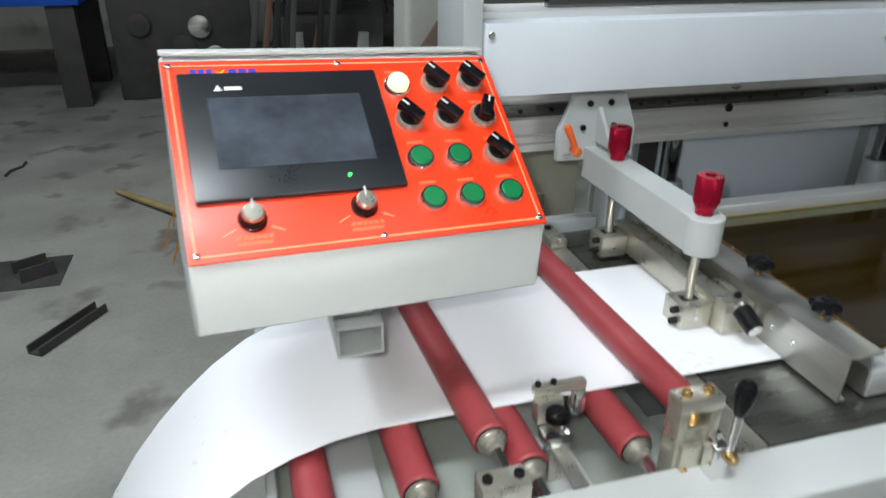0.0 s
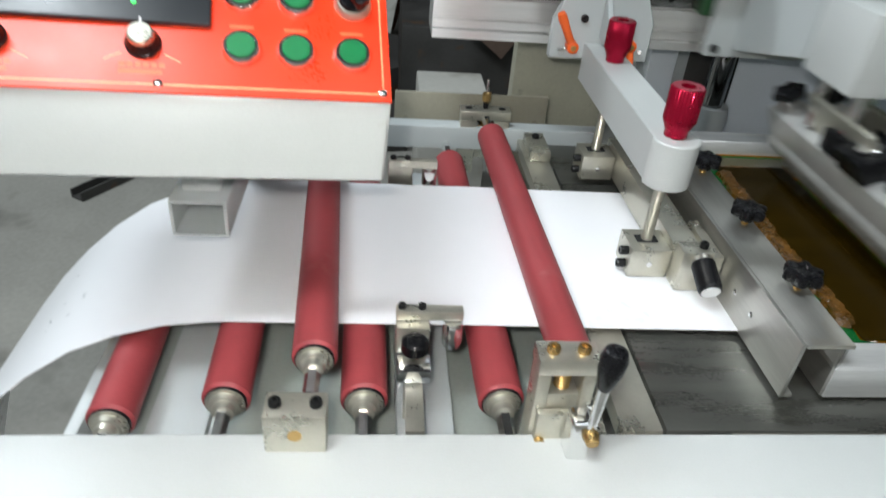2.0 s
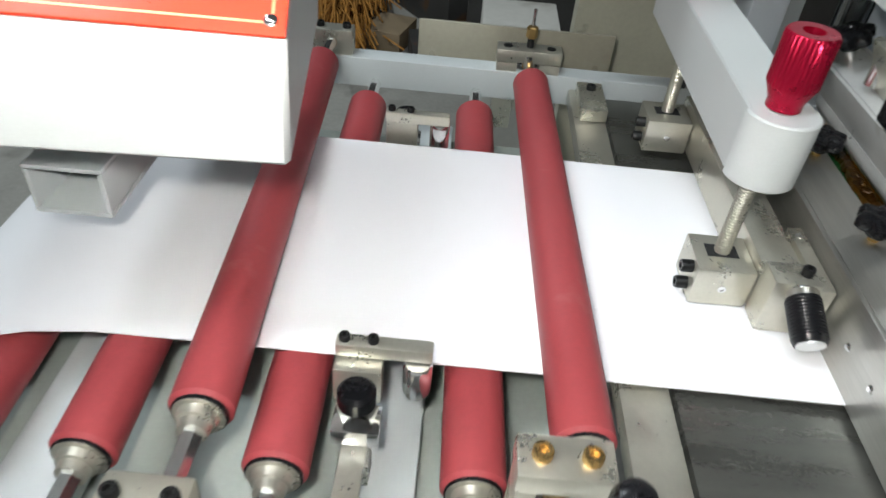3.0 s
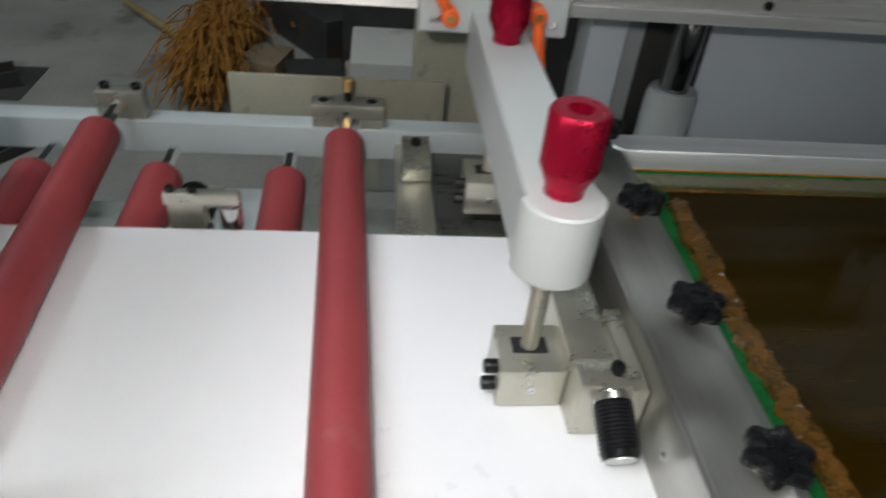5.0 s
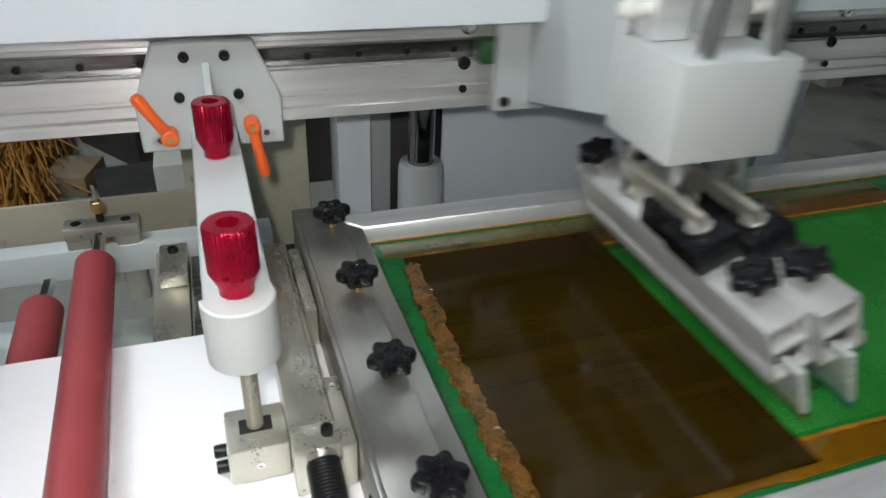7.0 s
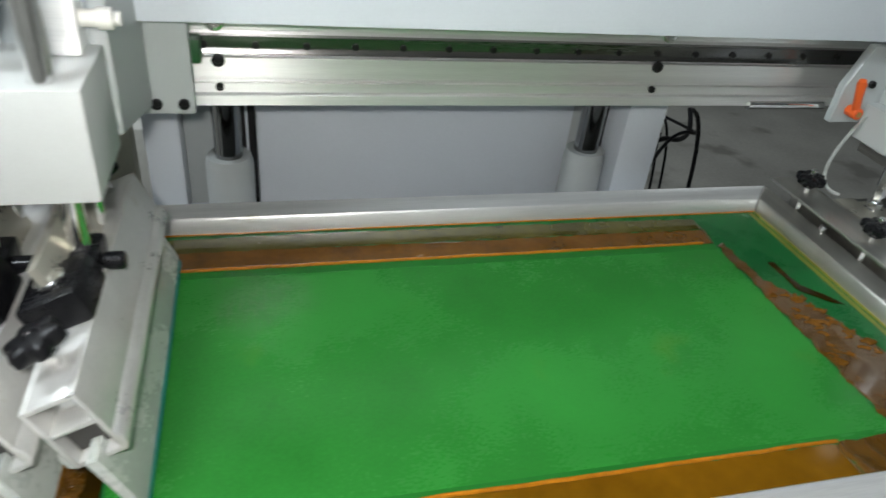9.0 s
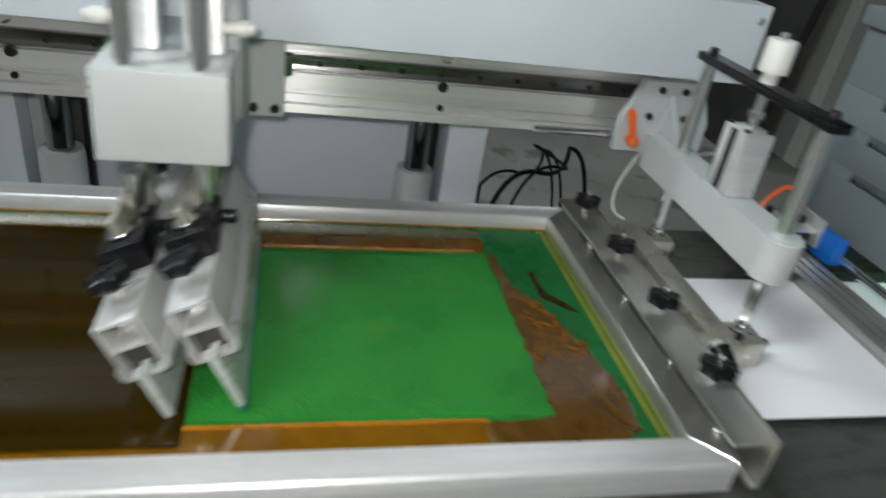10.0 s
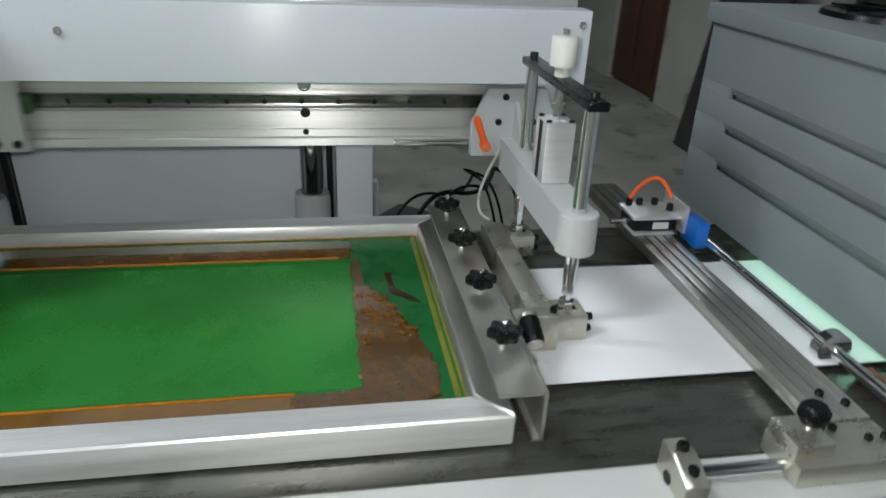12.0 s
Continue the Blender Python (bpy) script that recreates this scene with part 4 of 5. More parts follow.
col = thing("lift_frame", (0.5, 0.3, 0.87), "blue-grey rear lift frame with two guide columns", "lift frame")
part("back_panel", box(0.215, 0.792, 0.318, 0.33, 0.7525, 1.2, 0.003), PAINT_BLUE, col, "blue-grey painted back panel")
for x0, x1, y0 in ((0.065, 0.118, 0.27), (0.835, 0.906, 0.205)):
    part("post", box(x0, x1, y0, 0.335, 0.7525, 1.2, 0.003), PAINT_BLUE, col)
# shallow recess strips; their shade is put in as darker materials
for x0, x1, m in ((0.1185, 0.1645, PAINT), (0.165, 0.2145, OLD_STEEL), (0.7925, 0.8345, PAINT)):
    part("shaded_recess", box(x0, x1, 0.325, 0.335, 0.7525, 1.2, 0.001), m, col)
part("stop_nut", cyl((0.872, 0.19, 1.02), (0.872, 0.205, 1.02), 0.009, 6), BLACK_OX, col)
for x in (0.19, 0.787):
    g = part("guide_column", cyl((x, 0.235, 0.86), (x, 0.235, 1.12), 0.021, 28), DARK_CHROME, col, "polished guide column")
    part("collar", lathe((x, 0.235, 0.7525), (x, 0.235, 0.888), [(0, 0.036), (0.9, 0.036), (1, 0.033)], 32), PAINT, g, "grey painted collar")
    part("bar", box(x + 0.03, x + 0.042, 0.26, 0.27, 0.7525, 1.04, 0.001), BLACK_OX, g)

# ---- squeegee carriage, built at its right end of stroke ----
CX = 0.772
car = thing("squeegee_carriage", (CX, -0.2, 0.9), "grey squeegee carriage with two squeegees on chrome rods", "squeegee carriage")
part("slide_plate", box(CX - 0.108, CX + 0.112, 0.036, 0.05, 1.04, 1.40, 0.003), PAINT, car, "grey painted slide plate")
for dx, z in ((-0.095, 1.053), (0.07, 1.053), (0.1, 1.053)):
    part("bolt", screw((CX + dx, 0.036, z), (0, -1, 0), 0.0065, 0.005), BLACK_OX, car)
for x in (CX - 0.1, CX + 0.1):
    part("slide_carriage", box(x - 0.022, x + 0.022, 0.0505, 0.0755, 1.096, 1.124, 0.002), mat("green_cap", (0.02, 0.09, 0.03), 0.4, bump=0.0), car, "green end-capped rail carriage")
part("head_box", box(CX - 0.064, CX + 0.062, -0.255, -0.15, 1.09, 1.183, 0.003), PAINT_WHITE, car, "pale grey square head")
part("head_arm", box(CX - 0.05, CX + 0.05, -0.1495, 0.0355, 1.10, 1.175, 0.002), PAINT, car)
part("side_plate", prism([(0.0355, 1.05), (0.0355, 1.30), (-0.05, 1.30), (-0.15, 1.20), (-0.15, 1.1)], "x", CX - 0.066, CX - 0.0505, 0.002), PAINT, car)
part("side_plate", prism([(0.0355, 1.05), (0.0355, 1.30), (-0.05, 1.30), (-0.15, 1.20), (-0.15, 1.1)], "x", CX + 0.0505, CX + 0.066, 0.002), PAINT, car)
for dx in (-0.032, 0.032):
    c = part("air_cylinder", box(CX + dx - 0.02, CX + dx + 0.02, -0.185, -0.152, 1.1835, 1.42, 0.003), ALU, car, "silver air cylinder")
    for z in (1.21, 1.30, 1.34):
        s = -1 if dx < 0 else 1
        part("air_fitting", lathe((CX + dx + s * 0.02, -0.17, z), (CX + dx + s * 0.05, -0.17, z), [(0, 0.007), (0.4, 0.007), (0.42, 0.009), (0.8, 0.009), (0.85, 0.006), (1, 0.006)], 16), WHITE_PL, c, "white air fitting")


BLADE = mat("clear_blade", (0.42, 0.45, 0.42), 0.25, bump=0.0)
CAST = mat("cast_aluminium", (0.62, 0.62, 0.60), 0.36, 0.55, var=0.14, scale=18, fine=220, bump=0.2, stain=(0.5, 0.48, 0.42), stain_at=0.66)


def squeegee(dx, tilt, zoff, tip, h0, front):
    """A holder on two rods; the blade's tip reaches x = tip at the mesh, the holder starts h0 above it."""
    s = part("squeegee", box(CX + dx - 0.016, CX + dx + 0.016, -0.262, -0.216, 1.012, 1.04, 0.004), BLACK, car, "squeegee with an aluminium holder and clear blade")
    part("rod", cyl((CX + dx, -0.238, 1.0405), (CX + dx, -0.238, 1.089), 0.0095, 20), CHROME, s)
    part("upper_rod", cyl((CX + dx, -0.238, 1.1835), (CX + dx, -0.238, 1.43), 0.0095, 20), CHROME, s)
    part("rod_rear", cyl((CX + dx, -0.165, 1.02), (CX + dx, -0.165, 1.089), 0.0075, 18), CHROME, s)
    m = Matrix.Translation((tip, 0, 0.896 + zoff)) @ Matrix.Rotation(tilt, 4, "Y")

    def leaning(b):
        bmesh.ops.transform(b, matrix=m, verts=b.verts)
        return b

    h1 = h0 + 0.066
    part("blade", leaning(prism([(-0.0012, 0.0), (0.0012, 0.0), (0.0042, 0.012), (0.0042, h0 + 0.012), (-0.0042, h0 + 0.012), (-0.0042, 0.012)], "y", front - 0.012, -0.07, 0.0004)), BLADE, s, "pale translucent blade")
    for x0, x1, z0, z1 in ((-0.0205, -0.0165, h0, h1), (0.0165, 0.0205, h0, h1), (-0.0163, 0.0163, h1 - 0.0045, h1), (-0.0163, 0.0163, h0 + 0.034, h0 + 0.038), (-0.0163, -0.0044, h0, h0 + 0.005), (0.0044, 0.0163, h0, h0 + 0.005)):
        part("holder_wall", leaning(box(x0, x1, front, -0.075, z0, z1, 0.0012)), CAST, s, "pale cast aluminium wall")
    for k in (-1, 1):
        part("holder_lip", leaning(prism([(k * 0.0206, h0 + 0.001), (k * 0.0245, h0 + 0.006), (k * 0.0245, h0 + 0.016), (k * 0.0206, h0 + 0.022)], "y", front - 0.001, -0.075, 0.0008)), CAST, s)
    part("core", leaning(box(-0.0162, 0.0162, front + 0.012, -0.09, h0 + 0.0052, h0 + 0.0338, 0.0005)), OLD_STEEL, s, "dark clamped core")
    part("chamber_bolt", leaning(lathe((0, front + 0.016, h0 + 0.048), (0, front + 0.05, h0 + 0.048), [(0, 0.006), (0.1, 0.0085), (1, 0.0085)], 18)), CHROME, s)
    for y in (front + 0.04, -0.1):
        k = part("clamp_knob", leaning(star_head(0, y, h1 + 0.012, 0.0195)), BLACK, s, "black clamping knob")
        part("knob_screw", leaning(cyl((0, y, h1), (0, y, h1 + 0.012), 0.0045, 12)), CHROME, k)
    part("saddle", leaning(box(-0.024, 0.024, -0.318, -0.262, h1 + 0.0005, h1 + 0.03, 0.004)), BLACK, s, "black saddle clamp")
    part("saddle_pin", leaning(cyl((0, -0.29, h1 + 0.0302), (0, -0.29, h1 + 0.034), 0.013, 20, 0.001)), CHROME, s)
    part("hinge_plate", leaning(box(-0.004, 0.004, -0.3, -0.16, h1 + 0.0005, h1 + 0.05, 0.002)), NICKEL, s)
    part("wing_bolt", cyl((CX + dx + 0.016, -0.241, 1.026), (CX + dx + 0.034, -0.241, 1.026), 0.008, 14, 0.002), BLACK, s)
    part("tip_ink", leaning(tube([(0.0, front - 0.0125, 0.003), (0.0, -0.24, 0.002), (0.0, -0.071, 0.003)], 0.0034, 8)), TEAL if dx > 0 else INK_THICK, s, "ink on the blade's edge")
    return s


print_squeegee = squeegee(-0.034, radians(-24), 0.014, CX + 0.021, 0.05, -0.402)
squeegee(0.034, radians(-24), 0.004, CX + 0.086, 0.06, -0.395)

# ---- outfeed: slotted plate, shafts, sensor ----
ex = thing("slotted_guide_plate", (1.39, -0.15, 0.884), "grooved aluminium extrusion lying across the web", "guide plate")
for k in range(4):
    x = 1.352 + 0.0178 * k
    part("rib", box(x, x + 0.0145, -0.545, 0.22, 0.888, 0.901, 0.0015), ALU_Y, ex)
part("sole", box(1.352, 1.4199, -0.545, 0.22, 0.8835, 0.8878, 0.001), ALU_Y, ex)
for y in (-0.52, -0.5):
    part("screw", screw((1.385 - (y + 0.5), y, 0.901), (0, 0, 1), 0.005, 0.006), BLACK_OX, ex)
rod_set = thing("slide_rod", (1.24, -0.59, BEAM_Z), "chrome slide rod held in aluminium end blocks", "slide rod")
part("end_block", prism([(-0.625, 0.873), (-0.563, 0.873), (-0.563, 0.913), (-0.59, 0.915), (-0.625, 0.901)], "x", 1.152, 1.178, 0.002), NICKEL, rod_set, "aluminium end block")
part("hole", cyl((1.1515, -0.588, 0.882), (1.1528, -0.588, 0.882), 0.008, 18), DARK, rod_set)
part("screw", screw((1.165, -0.583, 0.914), (0, 0, 1), 0.0065, 0.008), BLACK_OX, rod_set)
part("screw", screw((1.165, -0.609, 0.903), (0, 0, 1), 0.006, 0.01), BLACK_OX, rod_set)
part("rod", cyl((1.178, -0.592, 0.888), (1.285, -0.592, 0.888), 0.0075, 22, 0.001), CHROME, rod_set)
part("carriage", box(1.285, 1.42, -0.612, -0.547, 0.873, 0.9, 0.002), NICKEL, rod_set, "aluminium slide block")
part("carriage_cap", box(1.285, 1.33, -0.6, -0.55, 0.9003, 0.918, 0.002), NICKEL, rod_set)
kn = part("knob", lathe((1.317, -0.572, 0.926), (1.317, -0.572, 0.948), [(0, 0.012), (0.3, 0.0165), (0.75, 0.0165), (1, 0.012)], 10), BLACK, rod_set, "black fluted knob")
part("stem", cyl((1.317, -0.572, 0.918), (1.317, -0.572, 0.926), 0.005, 12), CHROME, kn)
for x in (1.345, 1.36, 1.39, 1.41):
    part("screw", screw((x, -0.558 - 0.02 * (x > 1.37), 0.9), (0, 0, 1), 0.0045, 0.006), BLACK_OX, rod_set)

shaft = thing("outfeed_shaft", (1.473, -0.2, 0.875), "long chrome shaft with steel collars in front of the dryer", "shaft")
part("rod", cyl((1.473, -0.72, 0.898), (1.473, 0.02, 0.898), 0.0085, 24), CHROME, shaft)
for y in (-0.404, -0.02):
    part("collar", lathe((1.473, y - 0.011, 0.898), (1.473, y + 0.011, 0.898), [(0, 0.022), (0.1, 0.025), (0.9, 0.025), (1, 0.022)], 32), CHROME, shaft, "steel collar")
part("pinch_strip", box(1.49, 1.51, -0.62, -0.44, 0.8725, 0.89, 0.002), mat("rust_red", (0.15, 0.04, 0.02), 0.6), shaft)
for y in (-0.722, 0.022):
    part("bearing", box(1.455, 1.49, y - 0.012, y + 0.012, 0.8725, 0.92, 0.002), NICKEL, shaft)

sens = thing("pneumatic_gripper", (1.4, 0.0, 0.901), "small aluminium air gripper with black body and orange hose", "gripper")
part("base", box(1.345, 1.425, -0.045, 0.03, 0.9013, 0.905, 0.001), ALU, sens)
part("body", box(1.35, 1.43, -0.035, 0.025, 0.9055, 0.928, 0.002), BLACK_OX, sens, "black valve body")
part("nameplate", box(1.385, 1.415, -0.0358, -0.0352, 0.909, 0.922, 0), WHITE_PRINT, sens, "pale nameplate")
part("lid", box(1.345, 1.435, -0.04, 0.032, 0.9285, 0.934, 0.001), ALU, sens)
part("bracket", box(1.4355, 1.442, -0.05, 0.04, 0.905, 0.955, 0.001), ALU, sens)
for x, y in ((1.36, 0.02), (1.38, 0.02), (1.41, 0.02), (1.425, -0.01)):
    part("fitting", cyl((x, y, 0.934), (x, y, 0.947), 0.006, 12, 0.001), BLACK_OX, sens)
part("piston_rod", cyl((1.315, -0.01, 0.917), (1.35, -0.01, 0.917), 0.0055, 14), CHROME, sens)
part("blue_block", box(1.443, 1.466, -0.085, -0.03, 0.892, 0.938, 0.003), BLUE_PLASTIC, sens, "bright blue plastic block")
part("hose", tube(arc((1.36, 0.02, 0.947), (1.43, 0.0, 0.955), (1.41, 0.03, 1.02)), 0.004), ORANGE, sens, "orange air hose")

# ---- dryer ----
dry = thing("uv_dryer", (1.9, -0.4, 0.9), "grey sheet steel dryer box with louvred slots", "dryer")
D0, DY0, DY1 = 1.52, -1.05, 0.13
rows = [(0.905, 0.998), (1.016, 1.066), (1.084, 1.128), (1.146, 1.245)]
for z0, z1 in rows:
    part("face_strip", box(D0, D0 + 0.006, DY0, DY1, z0, z1, 0.001), DRYER_PAINT, dry)
for za, zb in zip([r[1] for r in rows], [r[0] for r in rows[1:]]):
    part("face_end", box(D0, D0 + 0.006, 0.03, DY1, za, zb, 0), DRYER_PAINT, dry)
    part("louvre", prism([(D0 + 0.001, zb + 0.002), (D0 + 0.006, zb + 0.002), (D0 + 0.016, za - 0.004), (D0 + 0.011, za - 0.004)], "y", DY0, 0.03, 0.0006), DRYER_PAINT, dry, "pressed louvre slot")
    part("slot_back", box(D0 + 0.017, D0 + 0.02, DY0, 0.03, za - 0.01, zb + 0.01, 0), DRYER_PAINT, dry)
    part("slot_notch", box(D0 + 0.0062, D0 + 0.0165, 0.022, 0.0298, za + 0.001, zb - 0.001, 0), DARK, dry)
part("back", box(D0 + 0.0062, 2.35, DY1 - 0.006, DY1, 0.905, 1.245, 0.001), DRYER_PAINT, dry)
part("far_side", box(2.344, 2.35, DY0, DY1 - 0.007, 0.945, 1.245, 0.001), DRYER_PAINT, dry)
lid = part("lid", box(D0 - 0.012, 2.36, DY0, DY1 + 0.01, 1.2455, 1.278, 0.005), DRYER_PAINT, dry, "grey lid with a fan grille")
fan = part("fan_grille", lathe((1.75, -0.06, 1.2782), (1.75, -0.06, 1.289), [(0, 0.135), (0.8, 0.132), (1, 0.12), (1, 0.11), (0.3, 0.105)], 48), BLACK, lid, "round black fan grille")
for k in range(5):
    b = bmesh.new()
    rr = 0.02 + 0.02 * k
    part("grille_ring", tube([(1.75 + rr * math.cos(2 * math.pi * j / 40), -0.06 + rr * math.sin(2 * math.pi * j / 40), 1.289) for j in range(41)], 0.0018, 6, b), BLACK, fan)
for a in range(4):
    c, s = math.cos(a * math.pi / 4), math.sin(a * math.pi / 4)
    part("grille_bar", tube([(1.75 - 0.12 * c, -0.06 - 0.12 * s, 1.2915), (1.75 + 0.12 * c, -0.06 + 0.12 * s, 1.2915)], 0.002, 6), BLACK, fan)
part("uv_tube", cyl((1.60, -0.5, 0.935), (1.60, -0.02, 0.935), 0.006, 16), UV, dry, "glowing greenish lamp tube")
part("front_side", box(D0 + 0.0062, 2.343, DY0, DY0 + 0.006, 0.945, 1.245, 0.001), DRYER_PAINT, dry)
for y in (DY0 + 0.05, DY1 - 0.05):
    part("leg", box(2.2, 2.25, y - 0.02, y + 0.02, 0.0, 0.944, 0.002), DRYER_PAINT, dry)
part("outfeed_plate", box(1.622, 2.3, -0.53, 0.1, 0.856, 0.872, 0.001), STEEL, dry)

# ---- hall clutter ----
def rough_rod(name, a, b, r, material, label, cat):
    m = Vector(a).lerp(Vector(b), 0.5)
    return solo(name, lathe(a, b, [(0, r * 0.8), (0.3, r), (0.31, r * 1.15), (0.33, r), (0.66, r), (0.67, r * 1.15), (0.69, r), (1, r * 0.85)], 14), material, m, label, cat)


rough_rod("bamboo_pole", (-1.46, 2.92, 0.02), (-0.98, 2.3, 0.05), 0.018, BAMBOO, "dry bamboo broom pole lying on the floor", "pole")


def coir_broom():
    o = thing("coir_broom", (-0.9, 2.2, 0), "shaggy orange-brown coir broom head", "broom")
    r = random.Random(5)
    b = bmesh.new()
    for k in range(800):
        a0 = Vector((-0.93 + r.gauss(0, 0.05), 2.6 + r.uniform(-0.42, 0.3), 0.05 + r.uniform(0, 0.14)))
        a1 = a0 + Vector((r.gauss(0.05, 0.07), r.gauss(-0.4, 0.1), r.gauss(-0.02, 0.03)))
        a1.z = max(0.004, a1.z)
        tube([a0, (a0 + a1) / 2 + Vector((r.gauss(0, 0.02), 0, r.gauss(0.02, 0.015))), a1], 0.0034, 4, b)
    tagged(part("bristles", b, STRAW, o), kind="stuff")
    part("binding", lathe((-0.95, 2.42, 0.1), (-0.92, 2.2, 0.1), [(0, 0.04), (0.4, 0.075), (1, 0.09)], 18), STRAW, o)


coir_broom()


def u_channel(x, y, ang, length, w, label):
    m = pose(x, y, 0, 0, 0, ang)
    b = prism([(-w / 2, 0), (w / 2, 0), (w / 2, w * 0.6), (w / 2 - 0.008, w * 0.6), (w / 2 - 0.008, 0.008), (-w / 2 + 0.008, 0.008), (-w / 2 + 0.008, w * 0.6), (-w / 2, w * 0.6)], "y", -length / 2, length / 2, 0.001)
    bmesh.ops.transform(b, matrix=m, verts=b.verts)
    solo("steel_channel", b, OLD_STEEL, (x, y, 0), label, "steel offcut", "floor offcuts")


u_channel(-1.44, 1.45, -33, 0.33, 0.06, "black steel channel offcut lying on the floor")
u_channel(-1.67, 1.98, -60, 0.14, 0.11, "short black steel channel offcut on a plate")
solo("floor_plate", box(-1.95, -1.55, 1.85, 2.15, 0.0, 0.004, 0.001), OLD_STEEL, (-1.75, 2.0, 0), "thin rusty steel plate on the floor", "steel plate")
for k, (x, y, a) in enumerate(((-2.35, 3.6, 10), (-2.1, 3.5, 75), (-2.6, 4.4, 40))):
    b = tube([(-0.12, 0, 0.006), (-0.04, 0.015, 0.008), (0.05, -0.01, 0.006), (0.13, 0.01, 0.007)], 0.008, 6)
    bmesh.ops.transform(b, matrix=pose(x, y, 0, 0, 0, a), verts=b.verts)
    solo("scrap_strip", b, OLD_STEEL, (x, y, 0), "dark scrap strip on the floor", "scrap", "floor offcuts")

bench = thing("work_stand", (-2.6, 5.6, 0), "steel stand with a bright blue top in the dark hall", "work stand")
part("top", box(-4.2, -1.85, 5.0, 6.2, 0.78, 0.95, 0.01), BLUE, bench, "bright blue top")
for x in (-4.0, -2.0):
    for y in (5.1, 6.1):
        part("leg", box(x - 0.1, x + 0.1, y - 0.06, y + 0.06, 0, 0.779, 0.004), OLD_STEEL, bench)


def dark_machine(x0, x1, y0, y1, h, seed):
    o = thing("old_machine", ((x0 + x1) / 2, (y0 + y1) / 2, 0), "dark old workshop machine standing in the unlit hall", "machine", "background machines")
    r = random.Random(seed)
    part("bed", box(x0, x1, y0, y1, 0, h * 0.55, 0.02), OLD_STEEL, o)
    part("column", box(x0 + 0.1, x0 + (x1 - x0) * 0.5, y0 + 0.1, y1 - 0.1, h * 0.551, h, 0.03), OLD_STEEL, o)
    for k in range(4):
        x, z = r.uniform(x0 + 0.1, x1 - 0.1), r.uniform(h * 0.15, h * 0.45)
        part("hand_wheel", lathe((x, y0 - 0.001, z), (x, y0 - 0.05, z), [(0, 0.03), (0.5, 0.03), (0.5, 0.09), (0.9, 0.09), (1, 0.07)], 24), CHROME if k % 2 else OLD_STEEL, o)
    part("lamp_head", lathe((x1 - 0.2, y0 - 0.05, h * 0.7), (x1 - 0.3, y0 - 0.15, h * 0.66), [(0, 0.03), (1, 0.06)], 20), WHITE_PL, o)
    part("lamp_arm", cyl((x1 - 0.15, y0 + 0.05, h * 0.55), (x1 - 0.2, y0 - 0.05, h * 0.7), 0.01, 10), OLD_STEEL, o)


dark_machine(-1.7, -0.6, 5.2, 6.2, 1.5, 1)
dark_machine(-0.4, 0.6, 4.6, 5.6, 1.3, 2)
dark_machine(-5.4, -4.4, 4.4, 5.6, 1.6, 3)
dark_machine(-0.2, 1.3, 6.4, 7.4, 2.0, 4)

for k in range(7):
    r = random.Random(40 + k)
    x = -0.62 + 0.16 * k
    a, b = Vector((x, 3.0 + r.uniform(-0.1, 0.1), 0.03)), Vector((x + r.uniform(0.1, 0.5), 4.5, r.uniform(0.5, 1.1)))
    w = box(-0.05, 0.05, -0.012, 0.012, 0, (b - a).length, 0.003)
    bmesh.ops.transform(w, matrix=Matrix.Translation(a) @ (b - a).to_track_quat("Z", "Y").to_matrix().to_4x4(), verts=w.verts)
    solo("leaning_plank", w, (OLD_STEEL, PLASTER, OLD_STEEL, ALU, OLD_STEEL, OLD_STEEL, CARD)[k], a, "metal and board offcut leaning against an old machine", "plank", "leaning offcuts")
for k, (x, y, s) in enumerate(((1.0, 1.0, 0.3), (1.35, 1.25, 0.25), (1.15, 1.7, 0.4), (-0.68, 2.2, 0.22), (-0.45, 1.95, 0.3), (-0.42, 2.6, 0.5), (-0.1, 2.2, 0.4), (-0.62, 3.0, 0.4))):
    b = box(-s / 2, s / 2, -s / 2.6, s / 2.6, 0, s * 0.4, 0.006)
    bmesh.ops.transform(b, matrix=pose(x, y, 0, 0, 0, 25 * k), verts=b.verts)
    solo("floor_box", b, (OLD_STEEL, CARD, OLD_STEEL, CARD, OLD_STEEL, OLD_STEEL, OLD_STEEL, WOOD)[k], (x, y, 0), "dusty box of scrap on the floor behind the press", "box", "floor boxes")
cab = thing("hose_bundle", (1.0, 0.5, 0.5), "black cables looping down behind the press", "cables")
hang = random.Random(77)
for k in range(3):
    x, y, z = 1.0 + 0.05 * k, 0.42 + 0.07 * hang.random(), 0.75 + 0.05 * hang.random()
    b = (1.2 + 0.1 * hang.random(), 0.62 + 0.12 * hang.random(), 0.74 + 0.08 * hang.random())
    part("cable", tube(arc((x - 0.05, y, 0.5), (x + 0.08, y + 0.05, z), (x - 0.05, y, z + 0.03), 14) + arc((x + 0.08, y + 0.05, z), b, (x + 0.17, y + 0.07, z - 0.03), 12)[1:] + arc(b, (b[0] + 0.15, b[1] + 0.1, 0.4), (b[0] + 0.1, b[1] + 0.05, b[2] - 0.02), 12)[1:], 0.004 + 0.002 * (k % 2)), BLACK, cab)
for k in range(3):
    part("floor_cable", tube(arc((1.02 + 0.1 * k, 0.75, 0.008), (1.45 - 0.1 * k, 1.5 + 0.2 * k, 0.008), (1.6 - 0.3 * k, 0.9 + 0.2 * k, 0.008), 20), 0.007), BLACK, cab)
grey_box = solo("concrete_block", box(-0.3, -0.05, 1.3, 1.6, 0, 0.45, 0.01), PLASTER, (0, 1, 0), "dusty beige cabinet behind the press", "cabinet")

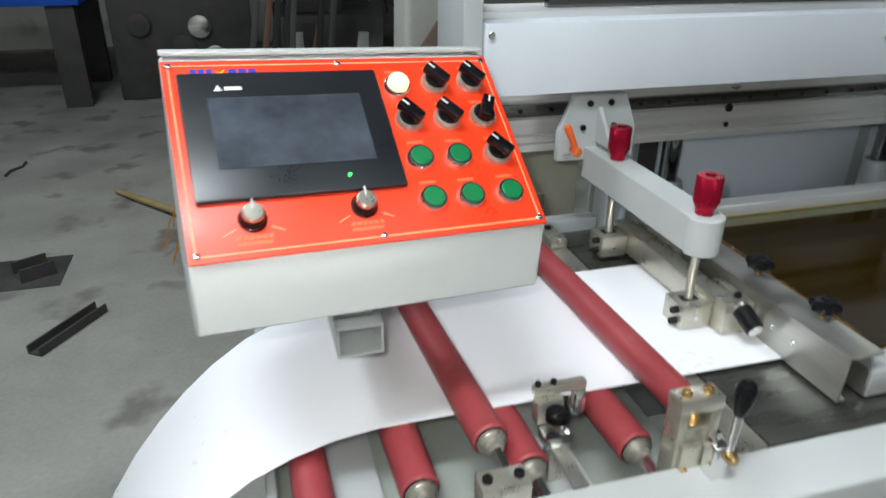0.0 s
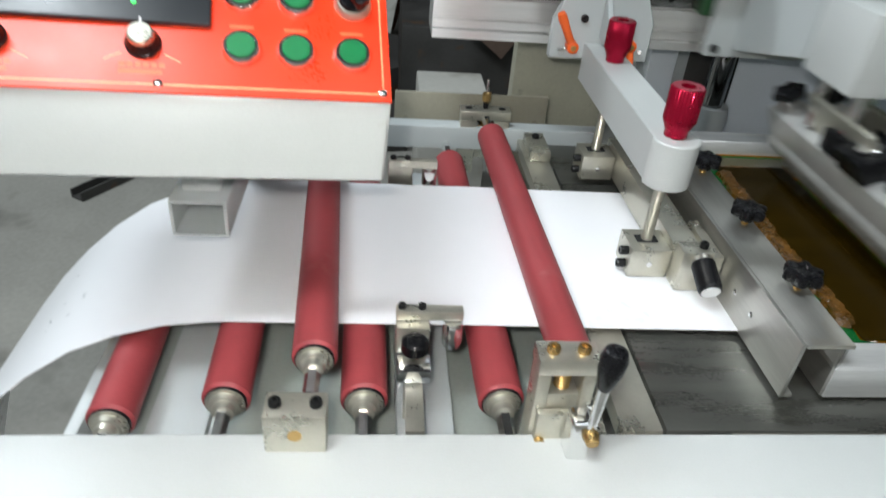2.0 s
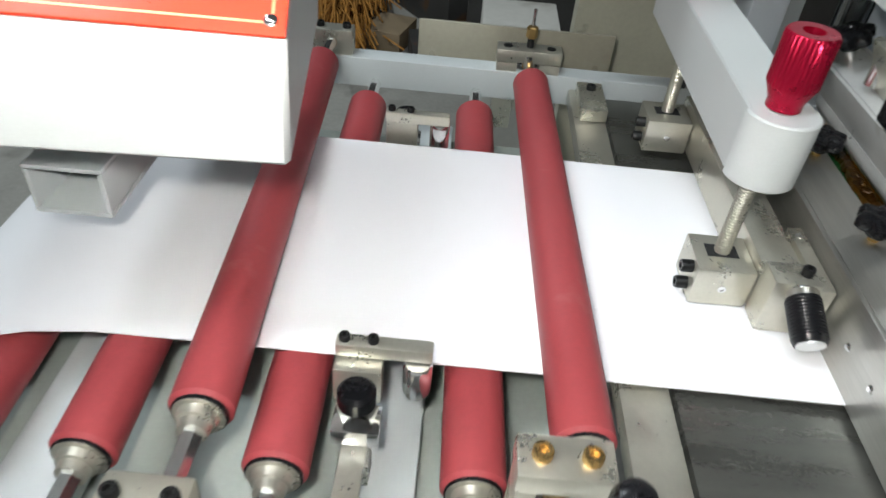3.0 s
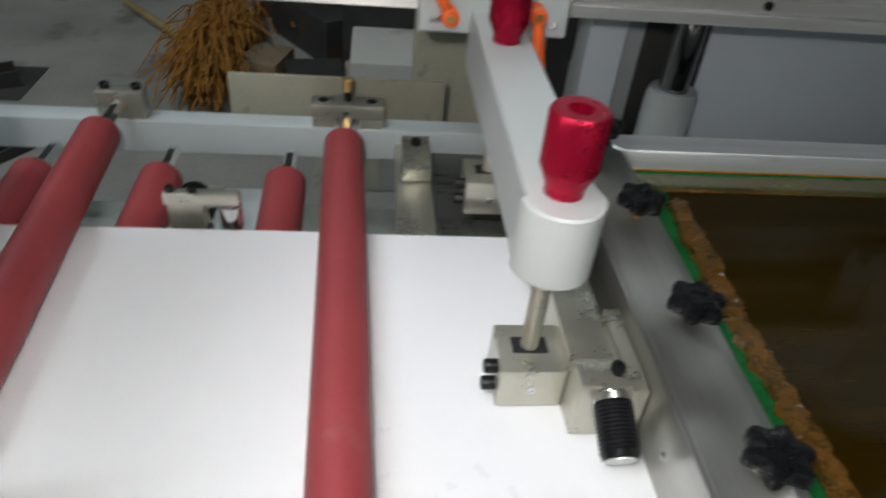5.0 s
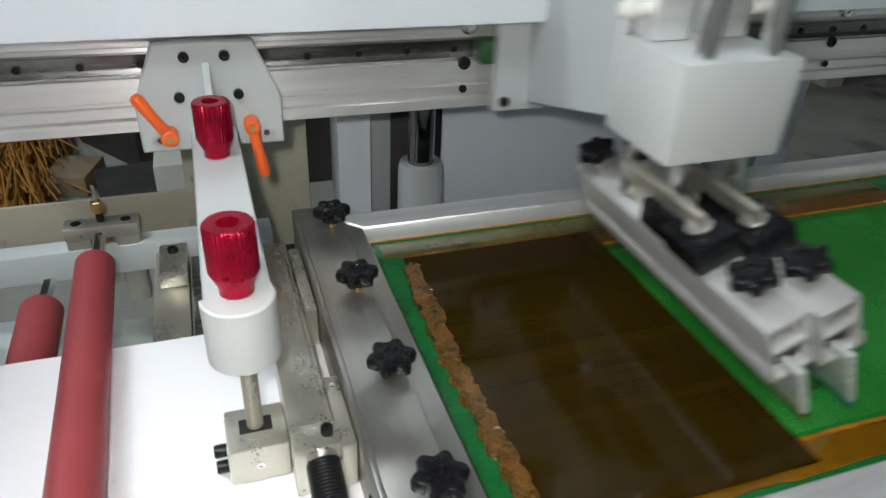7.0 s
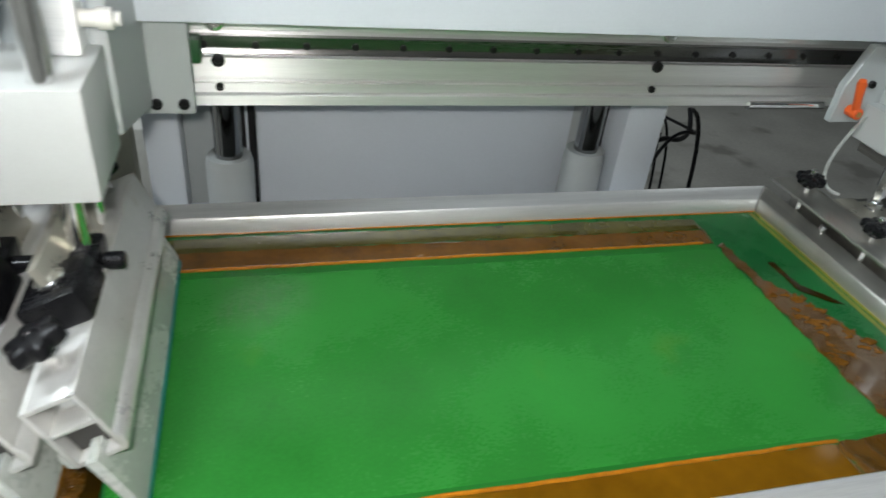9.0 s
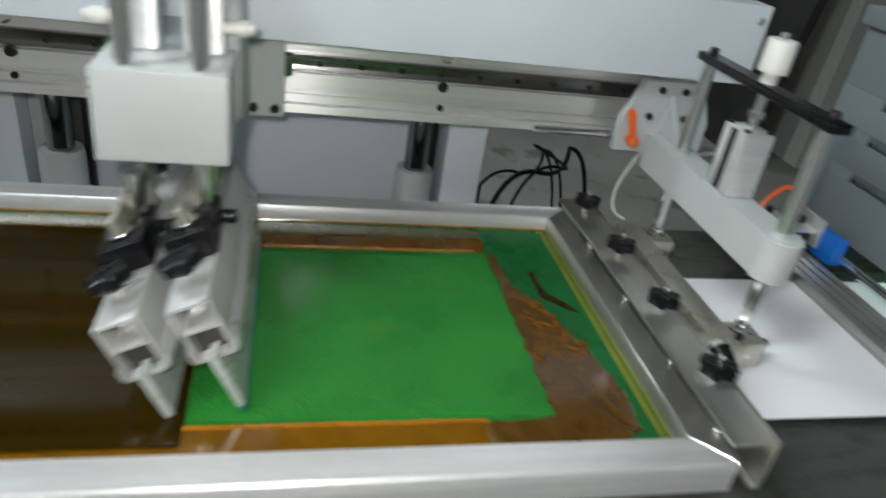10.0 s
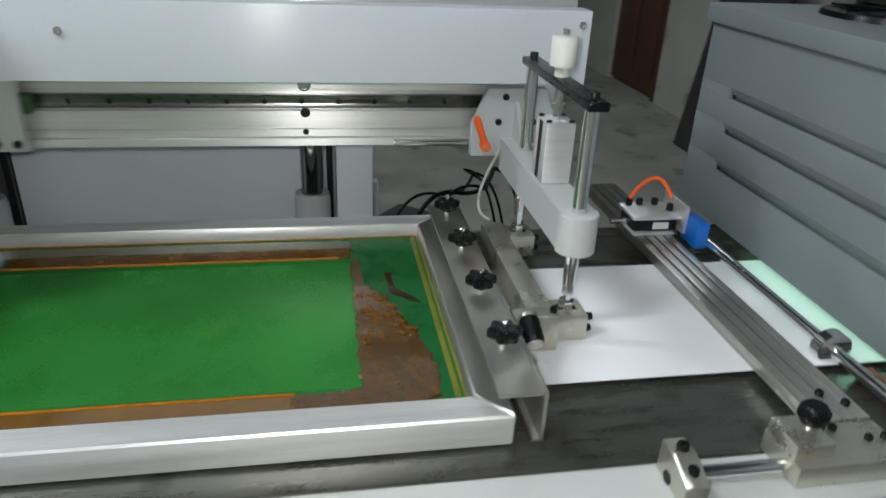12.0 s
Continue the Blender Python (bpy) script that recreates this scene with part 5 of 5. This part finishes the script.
sack = box(-0.13, 0.13, -0.08, 0.08, 0, 0.62, 0.03, 3)
bmesh.ops.transform(sack, matrix=pose(0.13, 2.25, 0.5, -6, 4, 12), verts=sack.verts)
crate = solo("work_crate", box(-0.35, 0.6, 2.0, 2.6, 0, 0.5, 0.006), OLD_STEEL, (0.1, 2.3, 0), "dark steel crate in the hall", "crate")
solo("white_board", sack, PLASTER, (0.13, 2.25, 0.5), "dirty white board standing on a dark crate", "board")
plank = box(-0.16, 0.16, -0.012, 0.012, 0, 0.6, 0.003)
bmesh.ops.transform(plank, matrix=pose(-0.05, 1.93, 0.5, -10, 38, 0), verts=plank.verts)
solo("brown_plank", plank, mat("dusty_brown_board", (0.16, 0.11, 0.085), 0.8, var=0.25), (-0.05, 1.95, 0.5), "dusty brown board leaning on a dark crate", "board")
for k in range(8):
    r = random.Random(90 + k)
    x = -0.75 + 0.075 * k
    w = box(-0.02, 0.02, -0.02, 0.02, 0, 2.2, 0.003)
    bmesh.ops.transform(w, matrix=pose(x, 3.6 + r.uniform(-0.1, 0.1), 0, r.uniform(-14, -6), r.uniform(4, 14), 0), verts=w.verts)
    solo("steel_bar", w, (OLD_STEEL, WOOD, DARK, OLD_STEEL)[k % 4], (x, 3.6, 0), "steel bar leaning in the dark hall", "steel bar", "leaning offcuts")

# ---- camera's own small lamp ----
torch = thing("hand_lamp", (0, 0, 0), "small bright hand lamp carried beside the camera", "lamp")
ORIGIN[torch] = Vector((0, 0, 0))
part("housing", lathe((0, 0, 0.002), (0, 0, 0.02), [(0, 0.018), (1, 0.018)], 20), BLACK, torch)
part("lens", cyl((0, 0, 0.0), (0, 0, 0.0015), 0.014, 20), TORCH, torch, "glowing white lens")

# ---- what moves ----
LEFT_END, RIGHT_END = 0.055, 0.772
STROKES = [(0.0, 0.772), (0.8, 0.772), (1.0, 0.74), (2.0, 0.16), (2.2, 0.055), (4.25, 0.055), (4.45, 0.1), (4.7, 0.28), (5.3, 0.72), (5.45, 0.772), (6.05, 0.772), (6.25, 0.72), (6.5, 0.585), (6.7, 0.48), (7.25, 0.16), (7.45, 0.055), (9.3, 0.055), (9.5, 0.085), (9.8, 0.28), (10.0, 0.438), (10.1, 0.515), (10.35, 0.715), (10.5, 0.775), (11.0, 0.769), (11.1, 0.757), (11.3, 0.66), (11.6, 0.49), (12.0, 0.25)]


def stroke(t):
    for (ta, xa), (tb, xb) in zip(STROKES, STROKES[1:]):
        if ta <= t <= tb:
            return xa + (xb - xa) * (t - ta) / (tb - ta)
    return STROKES[-1][1]


# the print squeegee is pressed down on its way to the right and lifted on its way back
PRESS = [(0.0, -0.016), (0.75, -0.016), (0.9, 0.0), (4.1, 0.0), (4.25, -0.016), (6.0, -0.016), (6.15, 0.0), (9.15, 0.0), (9.3, -0.016), (11.05, -0.016), (11.2, 0.0), (12.0, 0.0)]


def motions():
    walk(print_squeegee, [(t, pose(0, 0, z)) for t, z in PRESS])
    walk(car, [(t, pose(x, -0.2, 0.9)) for t, x in STROKES])
    times = sorted({round(0.1 * k, 1) for k in range(121) if abs(stroke(0.1 * k + 0.15) - stroke(0.1 * k - 0.15)) > 1e-4} | {t for t, _ in STROKES} | {0.0, 12.0})
    for o, xa, z in film:
        walk(o, [(t, pose(min(xa, max(0.08, stroke(t) + 0.028 - FW)), -0.25, z)) for t in times])
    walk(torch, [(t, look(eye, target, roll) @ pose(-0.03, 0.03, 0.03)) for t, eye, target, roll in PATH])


motions()
